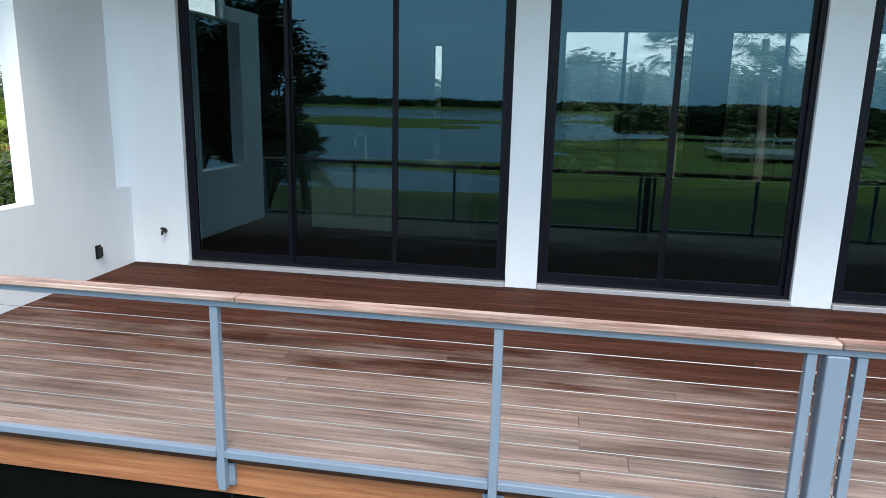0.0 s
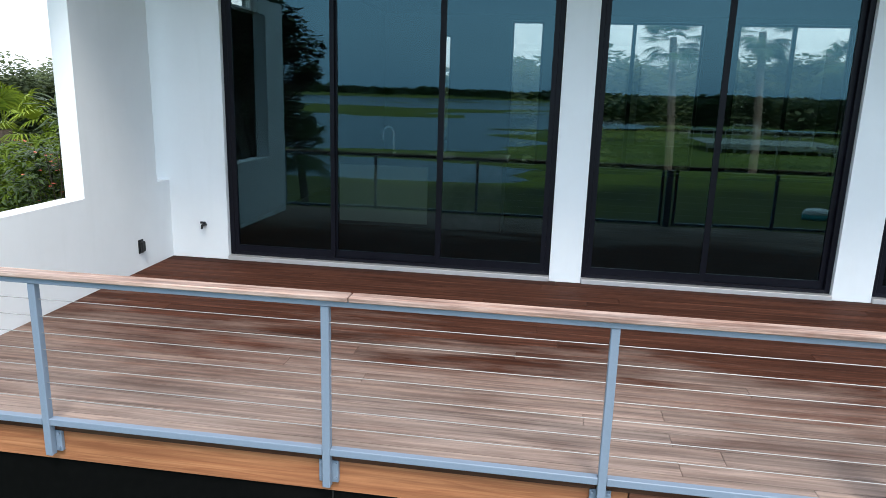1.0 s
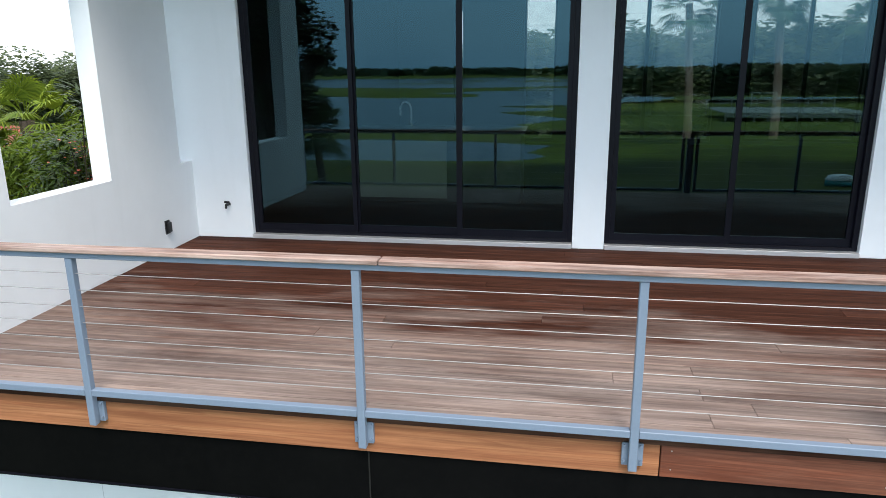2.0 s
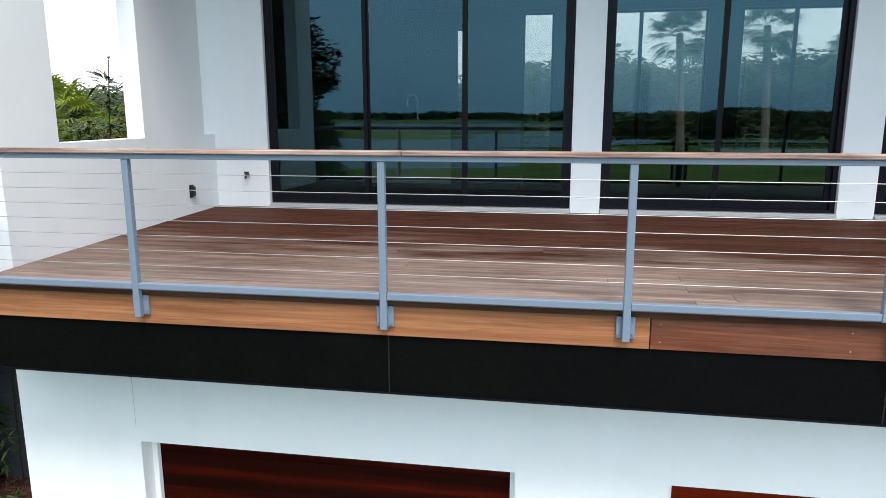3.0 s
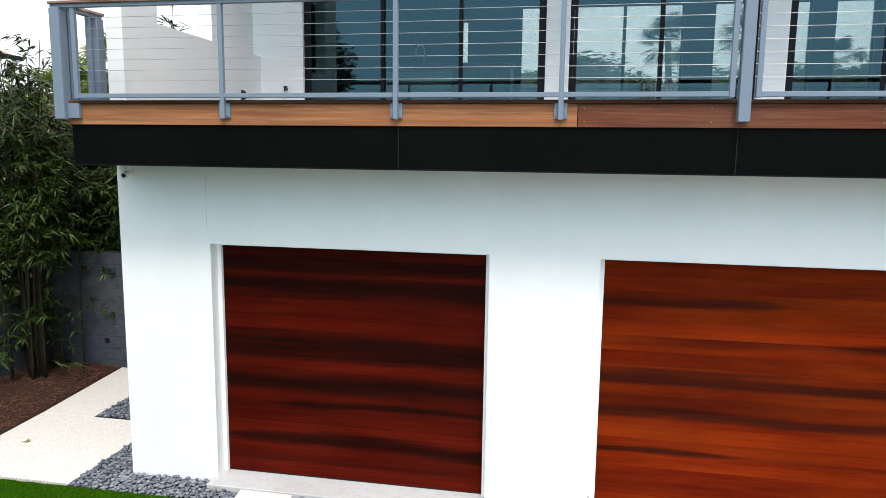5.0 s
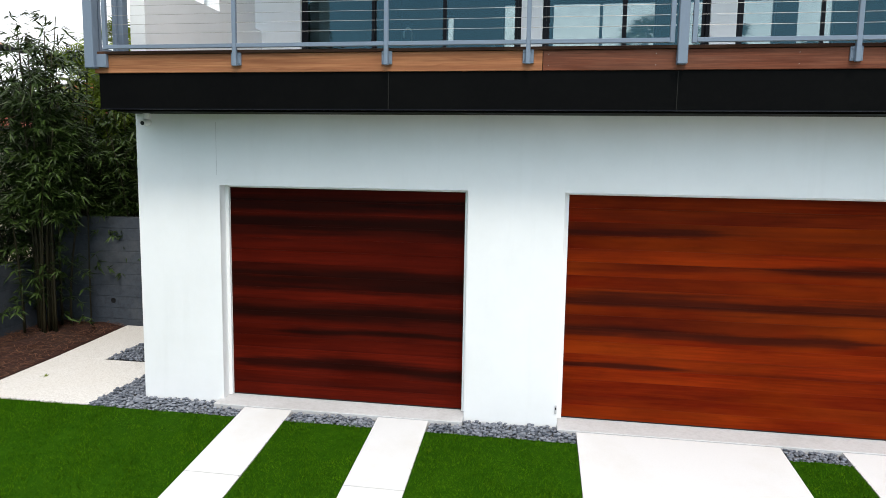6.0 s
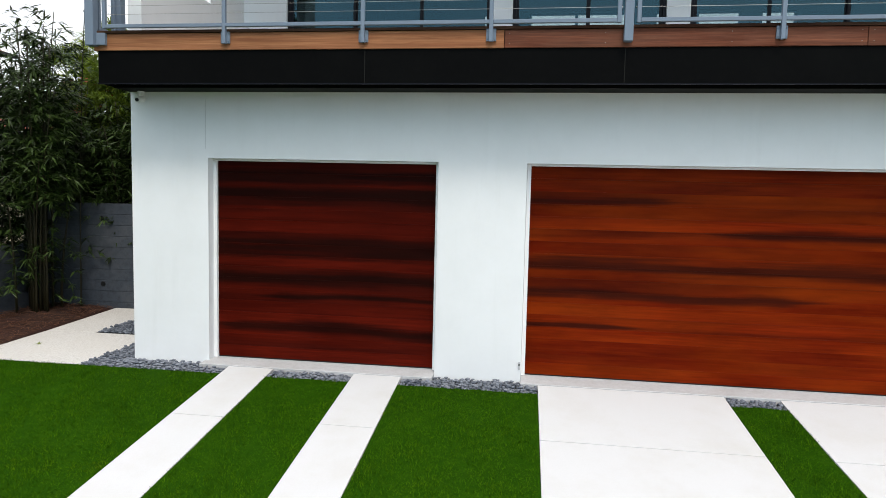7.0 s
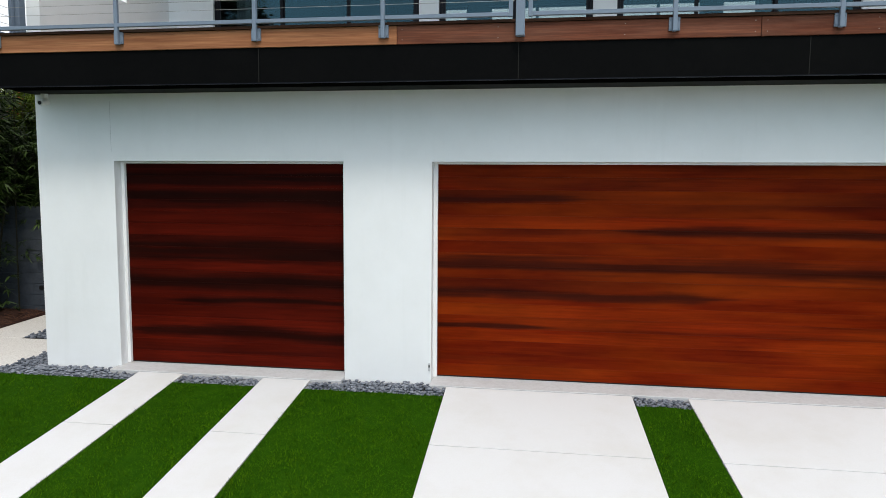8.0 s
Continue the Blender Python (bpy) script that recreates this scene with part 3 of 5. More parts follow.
def room():
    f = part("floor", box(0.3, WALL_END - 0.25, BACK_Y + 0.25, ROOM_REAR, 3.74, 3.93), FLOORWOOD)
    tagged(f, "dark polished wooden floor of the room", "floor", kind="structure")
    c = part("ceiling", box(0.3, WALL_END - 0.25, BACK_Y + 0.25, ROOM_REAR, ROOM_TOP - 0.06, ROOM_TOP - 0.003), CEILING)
    tagged(c, "plain ceiling of the room, coloured near black for the dim interior", "ceiling", kind="structure")
    for nm, a, e in (("wall_west", 0.1, 0.3), ("wall_east", WALL_END - 0.25, WALL_END)):
        bm = pierced(BACK_Y + 0.25, ROOM_REAR, 3.74, ROOM_TOP - 0.004, a, e, [(3.4, 5.0, 6.52, 7.1)] if nm == "wall_west" else [])
        for v in bm.verts:
            v.co.x, v.co.y = v.co.y, v.co.x
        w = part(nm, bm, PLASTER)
        tagged(w, "plain plastered interior wall", "wall", kind="structure")
    t = thing("window_9", "small high clerestory window in the interior side wall", "window", kind="structure")
    for y0, y1, z0, z1 in ((3.402, 3.44, 6.522, 7.098), (4.96, 4.998, 6.522, 7.098), (3.441, 4.959, 6.522, 6.56), (3.441, 4.959, 7.06, 7.098)):
        part("frame", box(0.17, 0.23, y0, y1, z0, z1), PAINT, t)
    g = part("pane", box(0.197, 0.203, 3.441, 4.959, 6.561, 7.059), REARGLASS, t)
    g.visible_shadow = False
    low = 4.0
    tops = [6.82, 7.13, 7.13, 7.13, 7.13]
    bm = pierced(0.1, WALL_END, 3.5, ROOM_TOP - 0.004, ROOM_REAR, ROOM_REAR + 0.25, [(a, e, low, top) for (a, e), top in zip(REAR, tops)])
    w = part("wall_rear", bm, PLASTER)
    tagged(w, "interior rear wall with tall window openings", "wall", kind="structure")
    for k, ((a, e), top) in enumerate(zip(REAR, tops)):
        t = thing("window_%d" % (k + 4), "tall dark framed rear window", "window", kind="structure")
        y = ROOM_REAR + 0.1
        for p, q in ((a, a + 0.05), (e - 0.05, e)):
            part("frame", box(p, q, y, y + 0.06, low, top), FRAME, t)
        part("frame", box(a + 0.05, e - 0.05, y, y + 0.06, top - 0.05, top), FRAME, t)
        part("frame", box(a + 0.05, e - 0.05, y, y + 0.06, low, low + 0.05), FRAME, t)
        if e - a > 2:
            m = 5.69 if k == 2 else (a + e) / 2
            part("mullion", box(m - 0.04, m + 0.04, y, y + 0.06, low + 0.05, top - 0.05), FRAME, t)
        g = part("pane", box(a + 0.05, e - 0.05, y + 0.025, y + 0.031, low + 0.05, top - 0.05), REARGLASS, t)
        g.visible_shadow = False


room()


def kitchen_island():
    t = thing("kitchen_island", "dark kitchen island with a stone counter", "island", at=(0, 0, 0))
    part("body", box(1.35, 3.5, 4.75, 5.45, 3.93, 4.79, 0.005), COUNTER, t)
    part("front_panel", box(1.45, 2.58, 4.728, 4.748, 3.98, 4.7, 0.004), PANEL, t, "pale front panel")
    part("countertop", box(1.3, 3.55, 4.7, 5.5, 4.792, 4.83, 0.006), COUNTER, t, "polished dark stone top")
    f = thing("faucet", "pale gooseneck tap on the kitchen counter", "tap")
    pts = [(2.07, 5.05, 4.832), (2.07, 5.05, 5.05)]
    for k in range(9):
        a = math.pi * k / 8
        pts.append((2.0 + 0.07 * math.cos(a), 5.05, 5.07 + 0.09 * math.sin(a)))
    pts.append((1.93, 5.05, 4.99))
    part("spout", tube(pts, 0.013, 8), WHITEPLASTIC, f, smooth=True)
    part("base", tube([(2.07, 5.05, 4.831), (2.07, 5.05, 4.87)], 0.024, 12), CHROME, f)
    part("lever", tube([(2.09, 5.05, 4.86), (2.14, 5.05, 4.91)], 0.007, 6), CHROME, f)


kitchen_island()


# ---- garage doors ----
def garage_door(label, x0, x1, mat, seed):
    rng = random.Random(seed)
    t = thing("garage_door", label, "garage door", group="garage doors")
    y0 = 0.175
    part("backing", box(x0 - 0.03, x1 + 0.03, y0 + 0.035, y0 + 0.06, 0.1, DOOR_TOP + 0.03), BLACK, t)
    z, n = 0.084, 17
    h = (DOOR_TOP - 0.022 - z) / n
    for k in range(n):
        gap = 0.0012 if k % 4 == 0 and k else 0.0002
        part("plank", box(x0 + 0.005, x1 - 0.005, y0 + rng.uniform(0, 0.0012), y0 + 0.033, z + k * h + gap, z + (k + 1) * h - 0.0002, 0.0006), mat, t)
    part("bottom_seal", box(x0 + 0.005, x1 - 0.005, y0 + 0.004, y0 + 0.034, 0.072, 0.0835), BLACK, t)
    tr = thing("door_trim", "white painted stop trim round the garage opening", "trim", group="door trims", kind="structure")
    part("jamb", box(x0 + 0.001, x0 + 0.044, 0.125, 0.172, 0.07, DOOR_TOP - 0.001, 0.003), PAINT, tr)
    part("jamb", box(x1 - 0.044, x1 - 0.001, 0.125, 0.172, 0.07, DOOR_TOP - 0.001, 0.003), PAINT, tr)
    part("head", box(x0 + 0.045, x1 - 0.045, 0.125, 0.172, DOOR_TOP - 0.024, DOOR_TOP - 0.001, 0.003), PAINT, tr)


garage_door("dark reddish mahogany plank garage door with streaky grain, closed", *DOOR1, DOOR_DARK, 3)
garage_door("wide orange red mahogany plank garage door with dark streaks, closed", *DOOR2, DOOR_RED, 8)


# ---- drive strips, aprons, pebbles, lawn ----
STRIPS = ((1.32, 1.875), (2.852, 3.41), (4.964, 6.945), (7.515, 9.49))
APRON_Y = -0.16


def sloped_box(x0, x1, y0, y1, lift, thick, bevel=0.004):
    bm = box(x0, x1, y0, y1, -thick, 0, bevel)
    for v in bm.verts:
        v.co.z += drive_z(v.co.y) + lift
        v.co.x += drive_x(v.co.y)
    return bm


def paving():
    for x0, x1 in ((DOOR1[0] - 0.05, DOOR1[1] - 0.001), (DOOR2[0] + 0.001, DOOR2[1])):
        bm = box(x0, x1, APRON_Y, 0.3, -0.2, 0.07, 0.006)
        for v in bm.verts:
            if v.co.z > 0 and v.co.y < 0:
                v.co.z -= 0.012
        a = part("door_apron", bm, KERB)
        tagged(a, "grey white concrete apron at the garage door sill", "apron", group="door aprons", kind="structure")
    ys = [APRON_Y - 0.012, -1.52, -4.35, -7.3, -10.5, -14]
    for x0, x1 in STRIPS:
        t = thing("drive_strip", "pale smooth concrete drive strip set in the lawn", "driveway", group="drive strips", kind="structure")
        for a, c in zip(ys, ys[1:]):
            part("slab", sloped_box(x0, x1, c + 0.006, a - 0.006, 0.0, 0.12, 0.0015), CONCRETE, t)
    t = thing("garden_path", "pale exposed aggregate path beside the house", "path", kind="structure")
    for x0, x1, y0, y1 in ((-2.1, -0.5, -0.34, 1.3), (-0.495, -0.003, 0.86, 1.3), (-2.1, -1.46, 1.306, 3.2)):
        bm = box(x0, x1, y0, y1, -0.15, 0.005, 0.004)
        for v in bm.verts:
            if v.co.x < -2:
                v.co.x -= 0.1 * max(0, v.co.y - 0.3)
        part("slab", bm, AGGREGATE, t)


paving()

PEBBLE_BEDS = [(-0.5, 1.315, -0.42, 0.0), (1.88, 2.847, -0.42, APRON_Y), (3.415, 4.959, -0.42, 0.0), (6.95, 7.51, -0.45, APRON_Y),
               (-0.5, 0.0, -0.0, 0.85), (-1.45, 0.0, 1.31, 3.1)]


def pebble_mesh(rng):
    bm = bmesh.new()
    bmesh.ops.create_icosphere(bm, subdivisions=1, radius=1)
    for v in bm.verts:
        v.co *= 1 + rng.uniform(-0.13, 0.13)
    return bm


def pebbles():
    rng = random.Random(5)
    shapes = []
    for k in range(6):
        me = mesh_of("pebble", pebble_mesh(rng), PEBBLE_ONE)
        me.polygons.foreach_set("use_smooth", [True] * len(me.polygons))
        shapes.append(me)
    proto = pebble_mesh(random.Random(9))
    pv = np.array([v.co[:] for v in proto.verts])
    pf = [[v.index for v in f.verts] for f in proto.faces]
    proto.free()
    singles = 0
    for bi, (x0, x1, y0, y1) in enumerate(PEBBLE_BEDS):
        bed = part("pebble_bed", box(x0, x1, y0, y1, -0.15, 0.0), SOIL)
        tagged(bed, "bed of smooth blue grey river pebbles at the wall foot", "pebbles", group="pebble beds", kind="structure")
        V, F = [], []
        step = 0.038
        for i in range(int((x1 - x0) / step)):
            for j in range(int((y1 - y0) / step)):
                for layer in (0, 1):
                    if layer and rng.random() < 0.55:
                        continue
                    x = x0 + 0.02 + (i + rng.uniform(0.1, 0.9)) * step
                    y = y0 + 0.02 + (j + rng.uniform(0.1, 0.9)) * step
                    if y > -0.02 and x > -0.02 and bi != 1:
                        continue
                    if x > DOOR1[0] - 0.08 and x < DOOR1[1] + 0.02 and y > APRON_Y - 0.02:
                        continue
                    r = rng.uniform(0.014, 0.027)
                    z = 0.01 + layer * 0.018 + rng.uniform(0, 0.01)
                    s = (r * rng.uniform(0.9, 1.45), r, r * rng.uniform(0.5, 0.72))
                    turn = rng.uniform(0, 6.28)
                    if bi < 4 and layer and singles < 300:
                        singles += 1
                        o = new("pebble", shapes[singles % 6])
                        o.matrix_basis = Matrix.LocRotScale((x, y, z), Euler((0, 0, turn)), s)
                        o.parent = bed
                    else:
                        c, sn = math.cos(turn), math.sin(turn)
                        q = pv * np.array(s)
                        q = np.stack([q[:, 0] * c - q[:, 1] * sn + x, q[:, 0] * sn + q[:, 1] * c + y, q[:, 2] + z], 1)
                        b0 = len(V)
                        V.extend(map(tuple, q))
                        F.extend([[b0 + u for u in f] for f in pf])
        o = part("pebble_fill", raw_mesh("pebble_fill", V, F, PEBBLE), PEBBLE, bed, smooth=True)
        tagged(o, kind="stuff")


LAWNS = [(-5.5, 1.315), (1.88, 2.847), (3.415, 4.959), (6.95, 7.51), (9.495, 13.0)]


def lawn():
    rng = np.random.default_rng(4)
    for x0, x1 in LAWNS:
        bm = bmesh.new()
        top = -0.42
        ny, nx = 40, max(2, int((x1 - x0) / 0.12))
        yy = np.linspace(top, -14, ny)
        grid = []
        for y in yy:
            grid.append([bm.verts.new((x0 + (x1 - x0) * i / nx + drive_x(y), y, drive_z(y) - 0.006 + 0.012 * noise.noise(Vector((x0 * 7 + i * 0.9, y * 4, 1))))) for i in range(nx + 1)])
        for a, c in zip(grid, grid[1:]):
            for i in range(nx):
                bm.faces.new((a[i], a[i + 1], c[i + 1], c[i]))
        turf = part("lawn", bm, TURF, smooth=True)
        tagged(turf, "dense short green lawn panel beside the drive strips", "lawn", group="lawn panels", kind="structure")
        area_y = (-5.6, top)
        xl = max(x0, -4.6)
        n = int((x1 - xl) * (area_y[1] - area_y[0]) * 5200)
        if x0 > 9:
            n //= 3
        x = rng.uniform(xl + 0.008, x1 - 0.008, n)
        y = rng.uniform(area_y[0], area_y[1], n)
        keep = rng.random(n) < np.clip((y + 5.6) / 2.2, 0, 1)
        x, y, n = x[keep], y[keep], int(keep.sum())
        z = 0.05 + 0.1 * (y + 0.2) - 0.004
        x = x + 0.025 * (-y - 0.2)
        h = rng.uniform(0.012, 0.027, n) * (1 + 0.3 * np.sin(x * 3.1) * np.cos(y * 4.3) + 0.25 * np.sin(x * 11 + y * 5))
        a = rng.uniform(0, 2 * np.pi, n)
        wv = rng.uniform(0.002, 0.004, n)
        lx, ly = rng.normal(0, 0.014, n), rng.normal(0, 0.014, n)
        V = np.empty((n * 3, 3))
        V[0::3] = np.stack([x - wv * np.cos(a), y - wv * np.sin(a), z], 1)
        V[1::3] = np.stack([x + wv * np.cos(a), y + wv * np.sin(a), z], 1)
        V[2::3] = np.stack([x + lx, y + ly, z + h], 1)
        F = np.arange(n * 3).reshape(-1, 3)
        o = part("grass", raw_mesh("grass", V.tolist(), F.tolist(), BLADES), BLADES, turf)
        tagged(o, kind="stuff")


lawn()


# ---- balcony rail ----
POST_Y = -0.665
RAIL_TOP = 4.65


def balcony_rail():
    t = thing("balcony_railing", "grey blue steel balcony railing with cables and a weathered wooden cap", "railing")
    thin = [1.519, 3.042, 4.374, 7.156, 8.6, 10.05]
    for x in thin:
        p = part("post", box(x - 0.02, x + 0.02, POST_Y - 0.02, POST_Y + 0.02, 3.70, RAIL_TOP - 0.001, 0.003), STEELPAINT, t)
        part("bracket", box(x - 0.05, x + 0.05, POST_Y + 0.021, DECK_FRONT - 0.001, 3.71, 3.84, 0.002), STEELPAINT, p)
        for dx, dz in ((-0.038, 3.735), (0.038, 3.735), (-0.038, 3.815), (0.038, 3.815)):
            part("bolt", tube([(x + dx, POST_Y + 0.0215, dz), (x + dx, POST_Y + 0.012, dz)], 0.007, 6), STEELPAINT, p)
    big = [-0.03, 5.725, 11.5]
    for x in big:
        r = 0.05 if x < 0 else 0.043
        p = part("newel_post", box(x - r, x + r, POST_Y - r + 0.005, POST_Y + r + 0.005, 3.69, RAIL_TOP - 0.001, 0.005), STEELPAINT, t)
        if x < 0:
            part("bracket", box(x + 0.051, x + 0.16, POST_Y + 0.0, DECK_FRONT - 0.002, 3.7, 3.83, 0.003), STEELPAINT, p)
    ends = [0.13, 5.633, 5.82, 11.35]
    for x in ends:
        p = part("cable_post", box(x - 0.02, x + 0.02, POST_Y - 0.02, POST_Y + 0.02, 3.87, RAIL_TOP - 0.001, 0.003), STEELPAINT, t)
    spans = ((0.15, 1.499), (1.539, 3.022), (3.062, 4.354), (4.394, 5.612), (5.841, 7.136), (7.176, 8.58), (8.62, 10.03), (10.07, 11.33))
    for a, c in spans:
        part("bottom_rail", box(a + 0.001, c - 0.001, POST_Y - 0.02, POST_Y + 0.02, 3.876, 3.914, 0.003), STEELPAINT, t)
    part("top_rail", box(-0.08, 11.55, POST_Y - 0.026, POST_Y + 0.026, RAIL_TOP, RAIL_TOP + 0.03, 0.003), STEELPAINT, t)
    for k in range(7):
        z = 4.022 + 0.0902 * k
        for a, c in ((0.13, 5.633), (5.82, 11.35)):
            cab = part("cable", tube([(a, POST_Y, z), (c, POST_Y, z)], 0.0021, 6), CABLE, t)
            for e, s in ((a, -1), (c, 1)):
                part("fitting", tube([(e + s * 0.019, POST_Y, z), (e + s * 0.03, POST_Y, z)], 0.007, 8), CABLE, cab)
    for a, c in ((-0.09, 3.16), (3.164, 5.73), (5.734, 8.9), (8.904, 11.56)):
        part("cap_board", box(a, c, POST_Y - 0.045, POST_Y + 0.04, RAIL_TOP + 0.031, RAIL_TOP + 0.057, 0.005), CAPWOOD, t, "weathered pinkish hardwood cap board")
    # the short return at the end of the balcony
    sx = -0.02
    part("newel_post", box(sx - 0.05, sx + 0.05, -0.22, -0.12, 3.69, RAIL_TOP - 0.001, 0.005), STEELPAINT, t)
    part("cable_post", box(sx - 0.02, sx + 0.02, -0.3, -0.26, 3.87, RAIL_TOP - 0.001, 0.003), STEELPAINT, t)
    part("cable_post", box(sx - 0.02, sx + 0.02, -0.57, -0.53, 3.87, RAIL_TOP - 0.001, 0.003), STEELPAINT, t)
    part("bottom_rail", box(sx - 0.02, sx + 0.02, -0.529, -0.301, 3.876, 3.914, 0.003), STEELPAINT, t)
    part("top_rail", box(sx - 0.026, sx + 0.026, POST_Y + 0.027, -0.11, RAIL_TOP, RAIL_TOP + 0.03, 0.003), STEELPAINT, t)
    part("cap_board", box(sx - 0.05, sx + 0.05, POST_Y + 0.051, -0.1, RAIL_TOP + 0.031, RAIL_TOP + 0.057, 0.005), CAPWOOD, t)
    for k in range(7):
        z = 4.022 + 0.0902 * k
        part("cable", tube([(sx, -0.55, z), (sx, -0.28, z)], 0.0021, 6), CABLE, t)


balcony_rail()


# ---- wall fittings ----
def fittings():
    t = thing("hose_tap", "small black and chrome outdoor tap on the white wall", "tap")
    x, y, z = 0.664, BACK_Y, 4.253
    part("flange", tube([(x, y - 0.0, z), (x, y - 0.012, z)], 0.026, 14), CHROME, t)
    part("body", tube([(x, y - 0.012, z), (x, y - 0.06, z), (x + 0.005, y - 0.08, z - 0.03)], [0.014, 0.014, 0.011], 10), BLACK, t)
    part("handle", tube([(x - 0.02, y - 0.05, z + 0.028), (x + 0.03, y - 0.05, z + 0.028)], 0.012, 8), BLACK, t)
    t = thing("outlet_cover", "dark weatherproof outlet cover low on the side wall", "outlet")
    part("plate", box(SIDE_IN, SIDE_IN + 0.012, 2.115, 2.19, 4.065, 4.195, 0.003), BLACK, t)
    part("hood", box(SIDE_IN + 0.0125, SIDE_IN + 0.04, 2.123, 2.182, 4.08, 4.18, 0.008), BLACK, t)
    t = thing("security_camera", "small white security camera under the black soffit", "camera")
    part("base", tube([(0.165, -0.05, 3.284), (0.165, -0.05, 3.225)], 0.04, 14), WHITEPLASTIC, t)
    part("housing", tube([(0.165, -0.01, 3.195), (0.165, -0.13, 3.175)], 0.036, 14), WHITEPLASTIC, t)
    part("lens", tube([(0.165, -0.1305, 3.175), (0.165, -0.137, 3.174)], 0.022, 12), BLACK, t)
    t = thing("door_sensor", "small grey safety sensor beside the garage opening", "sensor")
    part("body", box(DOOR2[0] - 0.03, DOOR2[0] - 0.008, -0.014, -0.001, 0.17, 0.26, 0.003), KERB, t)
    part("eye", box(DOOR2[0] - 0.026, DOOR2[0] - 0.012, -0.018, -0.0145, 0.215, 0.24), BLACK, t)


fittings()


# ---- garden walls beside the house ----
def garden_wall(label, x0, x1, y0, y1, h, face):
    """Board-formed concrete: one cast strip above the other, with round tie holes."""
    t = thing("garden_wall", label, "wall", group="garden walls", kind="structure")
    n = max(4, round(h / 0.19))
    for k in range(n):
        part("board_course", box(x0, x1, y0, y1, -0.1 + (h + 0.1) * k / n + 0.004, -0.1 + (h + 0.1) * (k + 1) / n - 0.004, 0.004), BOARDFORM, t)
    part("core", box(x0 + 0.006, x1 - 0.006, y0 + 0.006, y1 - 0.006, -0.1, h - 0.01), BOARDFORM, t)
    if face == "y":
        for i in range(4):
            for z in (0.41, 1.56):
                x = -0.26 - i * 1.2
                if x > x0:
                    part("tie_hole", tube([(x, y0 + 0.02, z), (x, y0 - 0.004, z)], 0.045, 14), BLACK, t)
    else:
        for i in range(int((y1 - y0) / 0.9)):
            for z in (0.3, 0.85):
                part("tie_hole", tube([(x1 - 0.02, y0 + 0.5 + i * 0.9, z), (x1 + 0.004, y0 + 0.5 + i * 0.9, z)], 0.045, 14), BLACK, t)


garden_wall("dark grey board formed concrete garden wall with round tie holes", -3.84, 0.0, 3.25, 3.45, 1.83, "y")
garden_wall("low grey concrete boundary wall beside the bamboo", -4.05, -3.85, -3.0, 9.0, 1.1, "x")


def mulch():
    verts, faces = [], []
    nx, ny = 18, 70
    for j in range(ny + 1):
        for i in range(nx + 1):
            y = -0.34 + 3.58 * j / ny
            x = -3.85 + (1.745 - 0.1 * max(0, y - 0.3)) * i / nx
            z = -0.02 + 0.05 * math.sin(math.pi * i / nx) + 0.025 * noise.noise(Vector((x * 3, y * 3, 0)))
            verts.append((x, y, z))
    for j in range(ny):
        for i in range(nx):
            a = j * (nx + 1) + i
            faces.append((a, a + 1, a + nx + 2, a + nx + 1))
    m = part("mulch_bed", raw_mesh("mulch_bed", verts, faces, MULCH), MULCH, smooth=True)
    tagged(m, "brown mulch bed strewn with dry bamboo leaves", "mulch", kind="structure")
    rng = random.Random(12)
    V, F = [], []
    for k in range(2600):
        y, z = rng.uniform(-0.33, 3.2), rng.uniform(0.01, 0.05)
        x = rng.uniform(-3.8, -2.12 - 0.1 * max(0, y - 0.3))
        a, ln, w = rng.uniform(0, 6.28), rng.uniform(0.03, 0.1), rng.uniform(0.003, 0.008)
        dx, dy = math.cos(a), math.sin(a)
        b0 = len(V)
        V += [(x - dx * ln, y - dy * ln, z), (x - dy * w, y + dx * w, z + 0.008), (x + dx * ln, y + dy * ln, z + rng.uniform(0, 0.02)), (x + dy * w, y - dx * w, z + 0.008)]
        F.append((b0, b0 + 1, b0 + 2, b0 + 3))
    o = part("leaf_litter", raw_mesh("leaf_litter", V, F, STRAW), STRAW, m)
    tagged(o, kind="stuff")


mulch()


# ---- plants ----
def leaf_quad(V, F, p, d, side, ln, w, droop=0.25):
    """A narrow folded leaf: two triangles pairs along its midrib."""
    b0 = len(V)
    tip = p + d * ln + Vector((0, 0, -droop * ln))
    mid = p + d * (ln * 0.4)
    up = Vector((0, 0, w * 0.25))
    V += [tuple(p), tuple(mid + side * w - up), tuple(tip), tuple(mid - side * w - up), tuple(mid + up * 0.6)]
    F += [(b0, b0 + 1, b0 + 4), (b0 + 1, b0 + 2, b0 + 4), (b0, b0 + 4, b0 + 3), (b0 + 4, b0 + 2, b0 + 3)]


